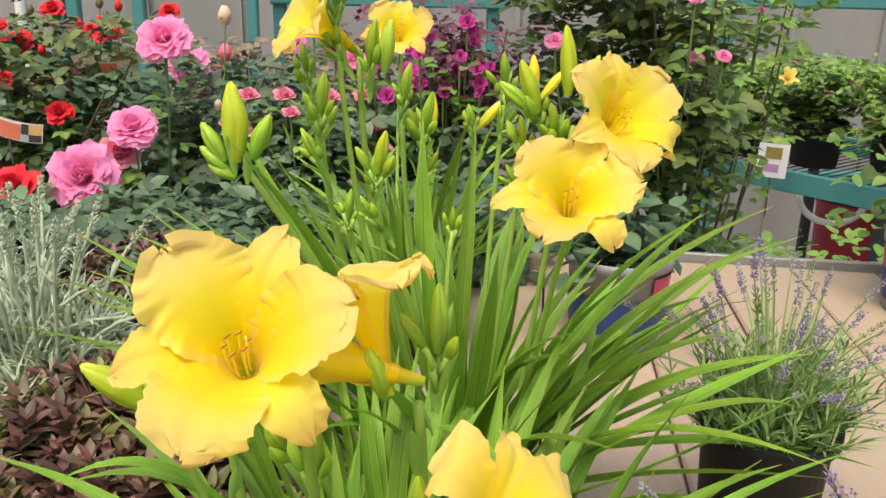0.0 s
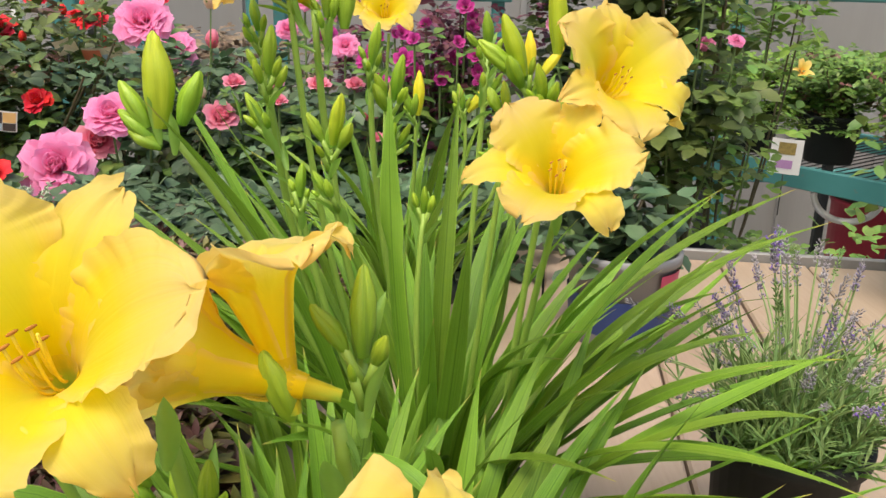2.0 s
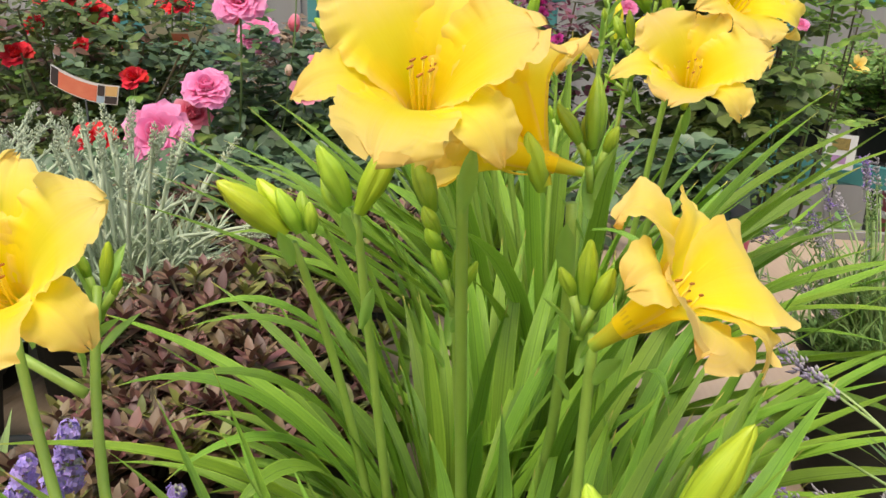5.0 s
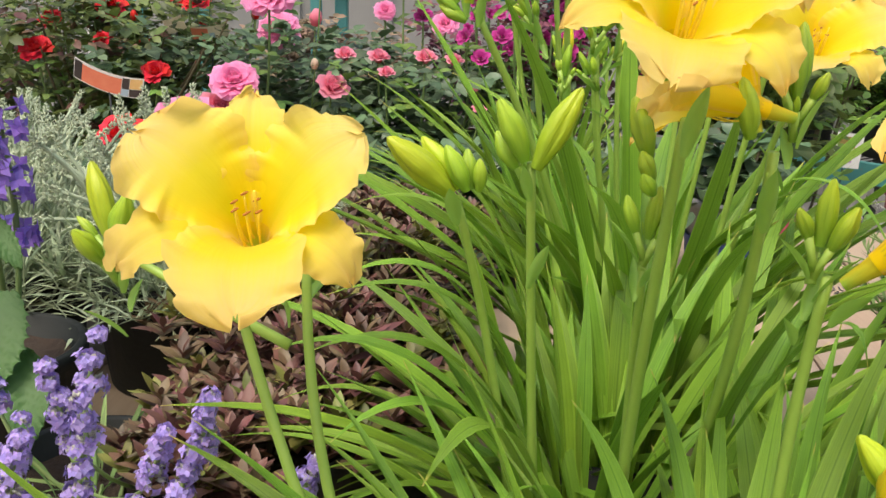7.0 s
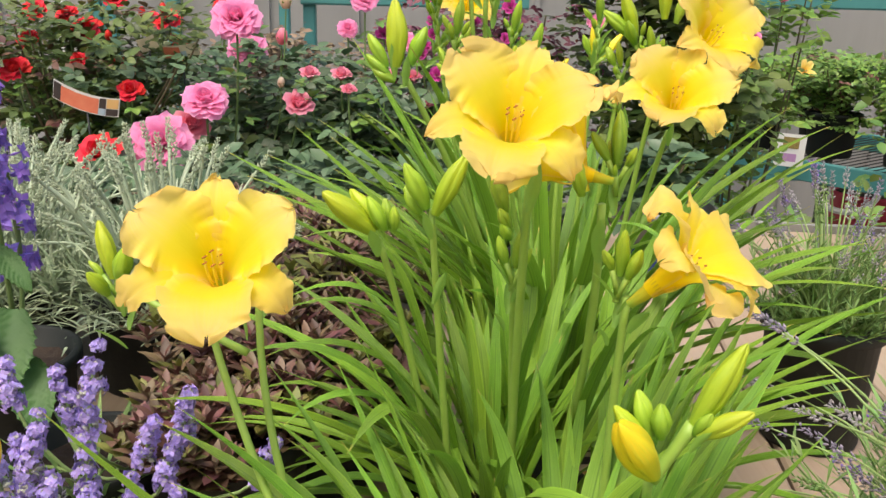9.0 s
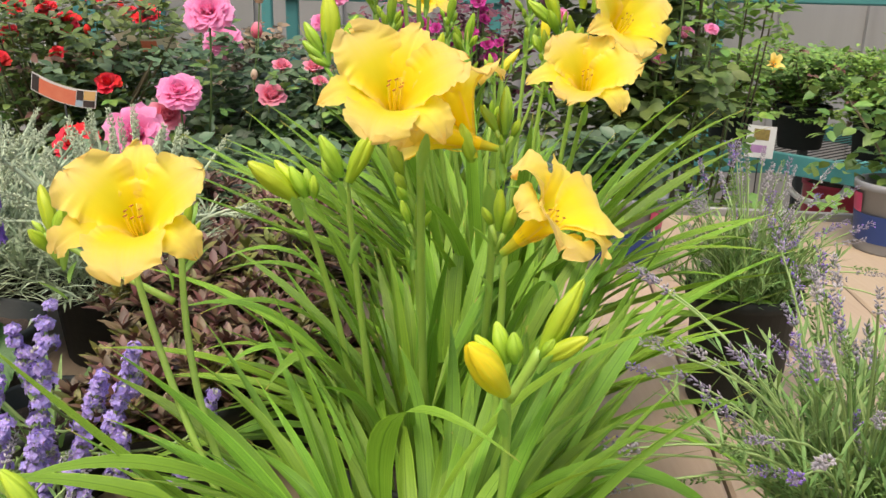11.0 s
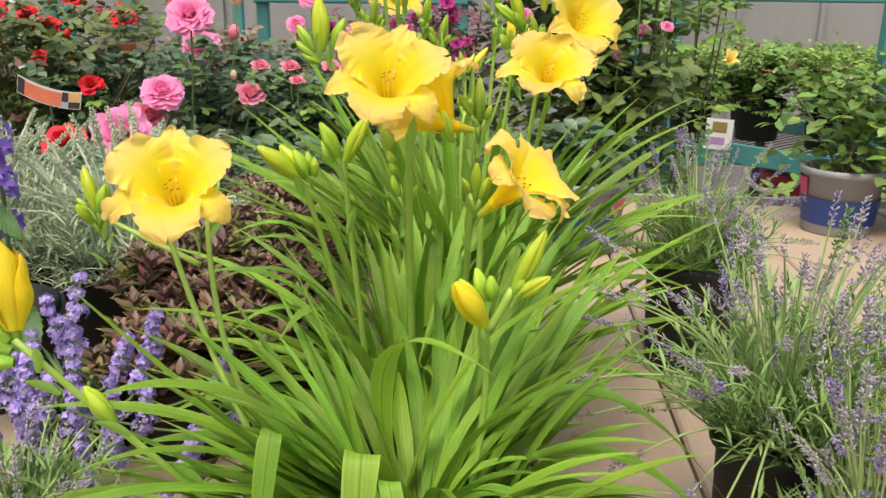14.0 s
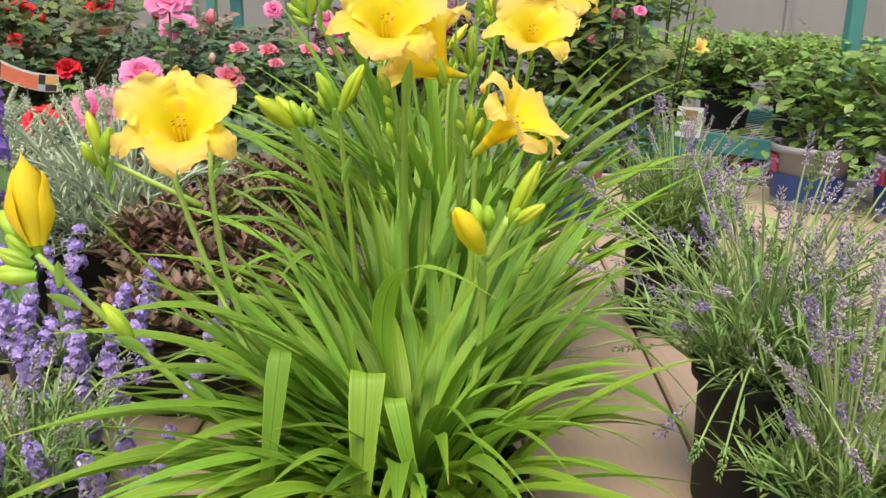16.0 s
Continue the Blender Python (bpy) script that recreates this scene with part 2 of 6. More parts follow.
M_CREAM = petal_material("cream_petal", (0.75, 0.42, 0.30), (0.80, 0.55, 0.40), (0.82, 0.66, 0.52), 0.2, (0.05, 0.5, 1.0), True)
M_TAG_ORANGE = plain("tag_orange_print", (0.74, 0.16, 0.09), (0.84, 0.28, 0.16), 60, 0.4)
M_TAG_BUFF = plain("tag_buff_print", (0.75, 0.45, 0.16), (0.8, 0.52, 0.22), 60, 0.4)
M_TAG_BLUE = plain("tag_blue_print", (0.35, 0.48, 0.58), (0.42, 0.55, 0.66), 60, 0.4)
M_TAG_DARK = plain("tag_dark_print", (0.02, 0.02, 0.022), (0.07, 0.05, 0.05), 60, 0.4)
M_TAG_MAUVE = plain("tag_mauve_print", (0.42, 0.22, 0.46), (0.5, 0.3, 0.52), 60, 0.4)
M_TAG_CREAM = plain("tag_cream_card", (0.70, 0.62, 0.45), (0.76, 0.68, 0.52), 60, 0.5)
M_TAG_OLIVE = plain("tag_photo_print", (0.10, 0.09, 0.03), (0.5, 0.36, 0.12), 140, 0.4)

# ---- geometry helpers ----
V = Vector
rng = random.Random(7)


class Geo:
    """Vertices, faces and one uv a vertex, for one mesh."""

    def __init__(self):
        self.v, self.f, self.uv = [], [], []

    def add(self, verts, faces, uvs=None):
        o = len(self.v)
        self.v += [tuple(p) for p in verts]
        self.f += [tuple(i + o for i in q) for q in faces]
        self.uv += uvs if uvs else [(0.5, 0.5)] * len(verts)

    def grid(self, rows, uvs=None):
        """rows: equally long lists of points."""
        nu, nv = len(rows), len(rows[0])
        flat = [p for r in rows for p in r]
        if uvs is None:
            uvs = [(j / max(1, nv - 1), i / max(1, nu - 1)) for i in range(nu) for j in range(nv)]
        self.add(flat, [(i * nv + j, i * nv + j + 1, (i + 1) * nv + j + 1, (i + 1) * nv + j)
                        for i in range(nu - 1) for j in range(nv - 1)], uvs)

    def tube(self, pts, radii, sides=6, cap=True):
        pts = [V(p) for p in pts]
        rings, side = [], None
        for i, p in enumerate(pts):
            t = (pts[min(i + 1, len(pts) - 1)] - pts[max(i - 1, 0)]).normalized()
            if side is None:
                side = t.orthogonal().normalized()
            side = (side - t * side.dot(t)).normalized()
            up = t.cross(side)
            r = radii[i] if hasattr(radii, "__len__") else radii
            rings.append([p + (side * math.cos(a) + up * math.sin(a)) * r
                          for a in (2 * math.pi * k / sides for k in range(sides))])
        o = len(self.v)
        n = len(pts)
        self.v += [tuple(p) for r in rings for p in r]
        self.uv += [(k / sides, i / (n - 1)) for i in range(n) for k in range(sides)]
        self.f += [(o + i * sides + k, o + i * sides + (k + 1) % sides, o + (i + 1) * sides + (k + 1) % sides, o + (i + 1) * sides + k)
                   for i in range(n - 1) for k in range(sides)]
        if cap:
            self.f.append(tuple(o + k for k in reversed(range(sides))))
            self.f.append(tuple(o + (n - 1) * sides + k for k in range(sides)))

    def box(self, lo, hi, m=None, bevel=0.0):
        x0, y0, z0 = lo
        x1, y1, z1 = hi
        b = bevel
        # an octagonal section along the longest edge gives the rounded edges
        if b:
            sec = [(y0 + b, z0), (y1 - b, z0), (y1, z0 + b), (y1, z1 - b), (y1 - b, z1), (y0 + b, z1), (y0, z1 - b), (y0, z0 + b)]
            vs = [V((x, y, z)) for x in (x0, x1) for y, z in sec]
            fs = [(k, (k + 1) % 8, 8 + (k + 1) % 8, 8 + k) for k in range(8)] + [tuple(reversed(range(8))), tuple(range(8, 16))]
        else:
            vs = [V((x, y, z)) for x in (x0, x1) for y in (y0, y1) for z in (z0, z1)]
            fs = [(0, 1, 3, 2), (4, 6, 7, 5), (0, 4, 5, 1), (2, 3, 7, 6), (0, 2, 6, 4), (1, 5, 7, 3)]
        if m is not None:
            vs = [m @ p for p in vs]
        self.add(vs, fs)

    def lathe(self, centre, profile, sides=32):
        c = V(centre)
        self.grid([[c + V((r * math.cos(a), r * math.sin(a), z)) for a in (2 * math.pi * k / sides for k in range(sides + 1))]
                   for r, z in profile])

    def blob(self, p, axis, length, width, sides=4):
        """A small pointed grain along axis."""
        a = V(axis).normalized()
        s = a.orthogonal().normalized()
        u = a.cross(s)
        p = V(p)
        ring = [p + a * length * 0.45 + (s * math.cos(t) + u * math.sin(t)) * width for t in (2 * math.pi * k / sides for k in range(sides))]
        vs = [p] + ring + [p + a * length]
        fs = [(0, 1 + (k + 1) % sides, 1 + k) for k in range(sides)] + [(sides + 1, 1 + k, 1 + (k + 1) % sides) for k in range(sides)]
        self.add(vs, fs)

    def leaflet(self, base, along, normal, length, width, fold=0.25, bend=0.2, steps=3):
        """An ovate leaf, folded along its midrib and bent down at its tip."""
        a = V(along).normalized()
        n = (V(normal) - a * V(normal).dot(a)).normalized()
        s = a.cross(n)
        base = V(base)
        rows = []
        for i in range(steps + 1):
            u = i / steps
            w = width * (math.sin(math.pi * min(1, u * 0.92 + 0.06)) ** 0.8) if 0 < i < steps else width * 0.06
            c = base + a * length * u - n * bend * length * u * u
            rows.append([c - s * w + n * fold * w, c, c + s * w + n * fold * w])
        self.grid(rows)

    def mesh(self, name, materials, smooth=True):
        me = bpy.data.meshes.new(name)
        me.from_pydata(self.v, [], self.f)
        for m in materials if isinstance(materials, (list, tuple)) else [materials]:
            me.materials.append(m)
        layer = me.uv_layers.new(name="UVMap")
        idx = np.empty(len(me.loops), dtype=np.int32)
        me.loops.foreach_get("vertex_index", idx)
        layer.data.foreach_set("uv", np.asarray(self.uv, dtype=np.float32)[idx].ravel())
        if smooth:
            me.polygons.foreach_set("use_smooth", np.ones(len(me.polygons), dtype=bool))
        me.update()
        return me


def part(name, geo, material, parent=None, label="", smooth=True):
    """One mesh object under a thing or under a part."""
    me = geo if isinstance(geo, bpy.types.Mesh) else geo.mesh(name, material, smooth)
    ob = new(name, me)
    if parent is not None:
        ob.parent = parent
        if parent.parent is None:
            ob.matrix_parent_inverse = Matrix.Translation(-parent.location)
    if label:
        tagged(ob, label)
    return ob


def thing(name, at, label, category, group="", kind=""):
    ob = new(name)
    ob.empty_display_size = 0.02
    ob.location = at
    return tagged(ob, label, category, group, kind)


def bez(a, b, c, n):
    a, b, c = V(a), V(b), V(c)
    return [a * (1 - t) ** 2 + b * 2 * t * (1 - t) + c * t * t for t in (i / n for i in range(n + 1))]


def around(u, az):
    """Unit vector: u degrees up from the level, az degrees round from +x."""
    return V((math.cos(radians(u)) * math.cos(radians(az)), math.cos(radians(u)) * math.sin(radians(az)), math.sin(radians(u))))

# ---- structure: floor, wall, benches ----
DECK = 0.80


def slab(name, lo, hi, material, label, category, bevel=0.0):
    g = Geo()
    g.box(lo, hi, None, bevel)
    return tagged(part(name, g, material, None, "", False), label, category, "", "structure")


slab("floor", (-6, -5, -0.1), (7, 4.2, 0.0), M_FLOOR, "grey gravel floor of the nursery yard", "floor")
slab("wall_north", (-6, 3.92, 0.0), (7, 4.02, 2.6), M_WALL, "plain grey sheet wall behind the plants", "wall")
slab("wall_west", (-6.1, -5, 0.0), (-6.0, 4.0, 2.6), M_WALL, "plain grey sheet wall", "wall")
slab("wall_east", (7.0, -5, 0.0), (7.1, 4.0, 2.6), M_WALL, "plain grey sheet wall", "wall")


def rib(x):
    g = Geo()
    g.box((x - 0.012, 3.895, 0.02), (x + 0.012, 3.92, 2.58), None)
    part("wall_rib", g, M_WALL, bpy.data.objects["wall_north"], "", False)


for k in range(14):
    rib(-2.6 + k * 0.42)


def bar(parent, a, b, w, name="post", material=None):
    """A square steel tube from a to b with slightly rounded edges."""
    a, b = V(a), V(b)
    m = Matrix.Translation(a) @ (b - a).to_track_quat("X", "Z").to_matrix().to_4x4()
    g = Geo()
    g.box((0, -w / 2, -w / 2), ((b - a).length, w / 2, w / 2), m, w * 0.12)
    return part(name, g, material or M_TEAL, parent, "", False)


def frame_rack(label, x0, x1, y, z_beam, posts, depth=0.5):
    """Teal steel rack: uprights in pairs with a beam between them."""
    rack = thing("steel_rack", ((x0 + x1) / 2, y, 0), label, "rack", "teal racks")
    for x in posts:
        bar(rack, (x, y, 0), (x, y, 2.2), 0.05)
    for z in z_beam:
        bar(rack, (x0, y - 0.02, z), (x1, y - 0.02, z), 0.06, "beam")
    return rack


frame_rack("teal painted steel rack uprights against the grey wall", -0.67, 0.25, 3.40, (1.205, 0.45), (-0.64, 0.20))
frame_rack("teal painted steel rack with a wide top beam", 0.98, 2.9, 3.55, (1.235, 0.5), (1.0, 1.18, 2.7))
frame_rack("slim teal steel upright pair beside the wall", -1.95, -1.46, 3.45, (0.4,), (-1.475, -1.535))
_p = thing("steel_post", (-0.715, 3.25, 0), "slim teal painted steel upright in front of the wall", "post")
bar(_p, (-0.715, 3.25, 0), (-0.715, 3.25, 2.2), 0.04)
_p = thing("steel_post", (-1.22, 3.5, 0), "short teal painted steel upright by the wall", "post")
bar(_p, (-1.23, 3.5, 0), (-1.23, 3.5, 2.2), 0.05)
_p = thing("pole", (-1.6, 3.3, 0), "thin white pole leaning by the wall", "pole")
_g = Geo()
_g.tube([(-1.60, 3.3, 0), (-1.615, 3.3, 1.2), (-1.62, 3.3, 2.2)], 0.022, 10)
part("pole_tube", _g, M_WHITE, _p)
_p = thing("steel_post", (1.455, 2.32, 0), "teal painted steel upright at the bench corner", "post")
bar(_p, (1.455, 2.32, 0), (1.455, 2.32, 2.0), 0.045)
bar(_p, (1.455, 2.32, 1.05), (1.70, 2.5, 1.05), 0.018, "arm")

# plank bench that carries the daylilies
_bench = thing("plank_bench", (0.2, 0.5, 0), "pale weathered plank bench with a grey edge strip", "bench")
PLANK_W = 0.142
_a = radians(-7)
_axis = Matrix.Translation((0.235, 0.6, 0)) @ Matrix.Rotation(_a, 4, "Z")


def plank(i):
    g = Geo()
    x0 = i * PLANK_W + 0.0018
    m = _axis @ Matrix.Rotation(radians(90), 4, "Z")
    g.box((-1.5 + 0.004 * (i % 3), -(x0 + PLANK_W - 0.0036), DECK - 0.028), (0.80, -x0, DECK + 0.0008 * ((i * 5) % 3 - 1)), m, 0.003)
    return part("plank", g, M_PLANK, _bench, "", False)


for k in range(-9, 8):
    plank(k)
for y in (-1.2, -0.1, 0.72):
    _g = Geo()
    _g.box((-1.25, y - 0.02, DECK - 0.10), (1.12, y + 0.02, DECK - 0.030), _axis)
    part("joist", _g, M_DARK, _bench, "", False)
for x, y in ((-1.2, -1.2), (1.05, -1.2), (-1.2, 0.72), (1.05, 0.72)):
    _g = Geo()
    _g.box((x - 0.03, y - 0.03, 0), (x + 0.03, y + 0.03, DECK - 0.101), _axis)
    part("leg", _g, M_DARK, _bench, "", False)
_g = Geo()
_g.box((-1.28, 0.803, DECK - 0.05), (1.14, 0.815, DECK + 0.016), _axis, 0.002)
part("edge_strip", _g, M_STEEL, _bench, "grey metal edge strip", False)

# low bench under the rose bushes
_low = thing("low_bench", (-0.4, 1.8, 0), "low dark steel bench under the rose pots", "bench")
_g = Geo()
_g.box((-1.7, 1.42, 0.50), (0.8, 2.35, 0.54), None, 0.004)
part("bench_top", _g, M_DARK, _low, "", False)
for x, y in ((-1.6, 1.5), (0.7, 1.5), (-1.6, 2.3), (0.7, 2.3)):
    bar(_low, (x, y, 0), (x, y, 0.50), 0.04, "leg", M_DARK)

# teal bench that runs away to the wall
_tb = thing("steel_bench", (1.3, 2.7, 0), "teal painted steel bench with a wire mesh top", "bench")
E0, E1 = V((0.86, 2.80, 0.722)), V((1.30, 2.235, 0.722))
_ax = (E1 - E0).normalized()
_in = V((-_ax.y, _ax.x, 0))
_g = Geo()
_m = Matrix.Translation(E0) @ _ax.to_track_quat("X", "Z").to_matrix().to_4x4()
_g.box((-0.05, 0.0, -0.055), ((E1 - E0).length, 0.022, 0.012), _m, 0.003)
part("front_rail", _g, M_TEAL, _tb, "", False)
_g = Geo()
_g.box((-0.05, 0.8, -0.055), ((E1 - E0).length, 0.822, 0.012), _m, 0.003)
part("back_rail", _g, M_TEAL, _tb, "", False)
for k in range(24):
    _g = Geo()
    d = k * 0.03
    _g.tube([_m @ V((d, 0.023, 0.0)), _m @ V((d, 0.799, 0.0))], 0.0022, 5)
    part("wire", _g, M_DARK, _tb)
for d in (0.02, 0.66):
    for e in (0.012, 0.81):
        q = _m @ V((d, e, -0.056))
        bar(_tb, (q.x, q.y, 0), (q.x, q.y, q.z), 0.035, "leg", M_DARK)

# ---- pots ----


def pot_geo(at, r_top, r_bot, h, lip=0.006):
    g = Geo()
    x, y, z = at
    g.lathe((x, y, z), [(0.0005, 0.0), (r_bot, 0.0), (r_bot + 0.002, 0.004), (r_top - 0.003, h - 0.014), (r_top + lip * 0.4, h - 0.013),
                        (r_top + lip * 0.5, h - 0.002), (r_top, h), (r_top - 0.004, h - 0.002), (r_top - 0.006, h - 0.03), (0.0005, h - 0.03)])
    return g


def soil_geo(at, r, h):
    g = Geo()
    x, y, z = at
    rr = random.Random(3)
    rows = []
    for i in range(6):
        d = r * (i + 0.02) / 5.02
        rows.append([V((x + d * math.cos(a), y + d * math.sin(a), z + h + rr.uniform(-0.003, 0.003))) for a in (2 * math.pi * k / 18 for k in range(18))])
    for row in rows:
        row.append(row[0])
    g.grid(rows)
    return g


def potted(owner, at, r_top, r_bot, h, material=None, label=""):
    part("pot", pot_geo(at, r_top, r_bot, h), material or M_POT, owner, label)
    part("soil", soil_geo(at, r_top - 0.007, h - 0.018), M_SOIL, owner)


def band(owner, at, r0, r1, z0, z1, a0, a1, material, name="band", off=0.0015):
    """A printed band on a tapered pot."""
    g = Geo()
    n = 28
    g.grid([[V((at[0] + (r + off) * math.cos(radians(a)), at[1] + (r + off) * math.sin(radians(a)), at[2] + z))
             for a in (a0 + (a1 - a0) * k / n for k in range(n + 1))] for r, z in ((r0, z0), (r1, z1))])
    return part(name, g, material, owner)


def printed_pot(owner, at, r_top, r_bot, h, turn=0, bars=False):
    """Pale grey pot with a blue band and a crimson patch."""
    potted(owner, at, r_top, r_bot, h, M_POT_GREY, "pale grey pot printed in blue and crimson")
    rr = lambda z: r_bot + (r_top - r_bot) * z / h
    z0, z1 = h * 0.16, h * 0.56
    band(owner, at, rr(z0) + 0.001, rr(z1) + 0.001, z0, z1, 0, 360, M_POT_BLUE, "blue_band")
    band(owner, at, rr(z1) + 0.001, rr(h * 0.86) + 0.0005, z1 + 0.001, h * 0.84, turn, turn + 62, M_POT_PINK, "crimson_patch")
    for k, (zz, aa, ww) in enumerate(((0.44, 225, 26), (0.36, 228, 20), (0.28, 230, 14)) if bars else ()):
        band(owner, at, rr(zz * h) + 0.001, rr((zz + 0.035) * h) + 0.001, zz * h, (zz + 0.035) * h, aa, aa + ww, M_POT_GREY, "print_bar", 0.003)


# ---- daylilies ----


def strap_leaf(owner, pts, width, fold=0.30, twist=0.0, cut=False, label=""):
    """A long strap leaf along a smooth line of three points (or more, already smooth), channelled along its midrib."""
    line = bez(*pts, 15) if len(pts) == 3 else [V(p) for p in pts]
    n = len(line) - 1
    rows, uvs = [], []
    side0 = None
    for i, p in enumerate(line):
        u = i / n
        t = (line[min(i + 1, n)] - line[max(i - 1, 0)]).normalized()
        s = t.cross(V((0, 0, 1)))
        s = s.normalized() if s.length > 0.15 else (side0 or V((1, 0, 0)))
        if side0 is not None:
            if s.dot(side0) < 0:
                s = -s
            s = (s * 0.5 + side0 * 0.5).normalized()
        side0 = s
        tw = twist * (u - 0.3)
        nn = s.cross(t).normalized()
        s2 = s * math.cos(tw) + nn * math.sin(tw)
        n2 = nn * math.cos(tw) - s * math.sin(tw)
        w = width * 0.5 * min(1.0, 0.62 + 0.9 * u) * (1 if cut else max(0.02, (1 - u ** 4) ** 0.9 * (1.0 if u < 0.6 else 1.0 - 0.55 * ((u - 0.6) / 0.4) ** 1.7)))
        wob = 0.04 * math.sin(u * 17 + width * 900)
        f = fold * (1 - 0.5 * u) * w
        rows.append([p - s2 * w * (1 + wob) + n2 * f, p - s2 * w * 0.5 + n2 * f * 0.35, p, p + s2 * w * 0.5 + n2 * f * 0.35, p + s2 * w * (1 - wob) + n2 * f])
        uvs += [(j / 4, u) for j in range(5)]
    g = Geo()
    g.grid(rows, uvs)
    return part("leaf", g, M_STRAP, owner, label)


# scape stretches kept clear of leaves in the camera's view: foot and head
SHOWN_SCAPES = (((-0.050, 0.300, 0.955), (-0.056, 0.262, 1.10)), ((-0.004, 0.300, 0.965), (-0.010, 0.285, 1.09)), ((-0.087, 0.330, 0.945), (-0.092, 0.318, 1.07)),
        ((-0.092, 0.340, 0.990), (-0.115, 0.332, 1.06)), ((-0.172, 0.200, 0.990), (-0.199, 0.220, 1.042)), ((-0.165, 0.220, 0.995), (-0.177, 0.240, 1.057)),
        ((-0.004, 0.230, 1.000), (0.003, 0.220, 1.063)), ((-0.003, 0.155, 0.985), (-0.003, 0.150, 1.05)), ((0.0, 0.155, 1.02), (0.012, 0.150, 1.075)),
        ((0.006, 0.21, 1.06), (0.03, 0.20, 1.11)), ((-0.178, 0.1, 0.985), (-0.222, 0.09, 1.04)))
# about where the camera stands; leaves are dropped along its sight lines
VIEW_POINT = V((-0.075, -0.12, 1.15))


def hides_scape(line, margin):
    """True if a leaf line comes between the camera and one of these scapes."""
    for lo, hi in SHOWN_SCAPES:
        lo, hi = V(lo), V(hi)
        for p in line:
            if p.y > lo.y - 0.006 or p.y < VIEW_POINT.y + 0.02:
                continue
            f = (lo.y - p.y) / (lo.y - VIEW_POINT.y)
            z0 = lo.z + (VIEW_POINT.z - lo.z) * f
            z1 = hi.z + (VIEW_POINT.z - hi.z) * f
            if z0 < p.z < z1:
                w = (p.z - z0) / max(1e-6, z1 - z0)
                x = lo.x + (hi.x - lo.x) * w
                x = x + (VIEW_POINT.x - x) * f
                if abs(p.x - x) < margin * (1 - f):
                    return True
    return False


def leaf_fan(owner, crown, count, seed, reach=(0.2, 0.36), lift=(52, 86), spread=0.045, az=(0, 360), width=(0.011, 0.017), droop=0.5, reach_x=9.0):
    """Many arching leaves out of one crown; none goes further than reach_x."""
    r = random.Random(seed)
    c = V(crown)
    for k in range(count):
        for attempt in range(7):
            a = r.uniform(*az)
            e = r.uniform(*lift)
            ln = r.uniform(*reach)
            out = around(0, a)
            base = c + out * r.uniform(0, spread) + V((0, 0, r.uniform(-0.01, 0.01)))
            mid = base + around(e, a + r.uniform(-12, 12)) * ln * 0.62
            lean = r.uniform(0.35, 1.0) ** 1.3 * droop
            d2 = (around(e - 75 * lean, a + r.uniform(-18, 18)))
            tip = mid + d2 * ln * r.uniform(0.45, 0.62)
            # a leaf that would cover a scape from the camera is drawn afresh
            if tip.x < reach_x and not hides_scape(bez(base, mid, tip, 15), 0.013):
                strap_leaf(owner, (base, mid, tip), r.uniform(*width), r.uniform(0.3, 0.85), r.uniform(-1.2, 1.2))
                break


def axes(direction, roll=0.0):
    d = V(direction).normalized()
    return d.to_track_quat("Z", "Y").to_matrix().to_4x4() @ Matrix.Rotation(radians(roll), 4, "Z")


def wander(r, knots):
    """A smooth random line through a few knots, from -1 to 1, read at 0..1."""
    k = [r.uniform(-1, 1) for _ in range(knots + 1)]

    def at(u):
        f = min(max(u, 0.0), 0.9999) * knots
        i = int(f)
        w = f - i
        w = w * w * (3 - 2 * w)
        return k[i] * (1 - w) + k[i + 1] * w
    return at


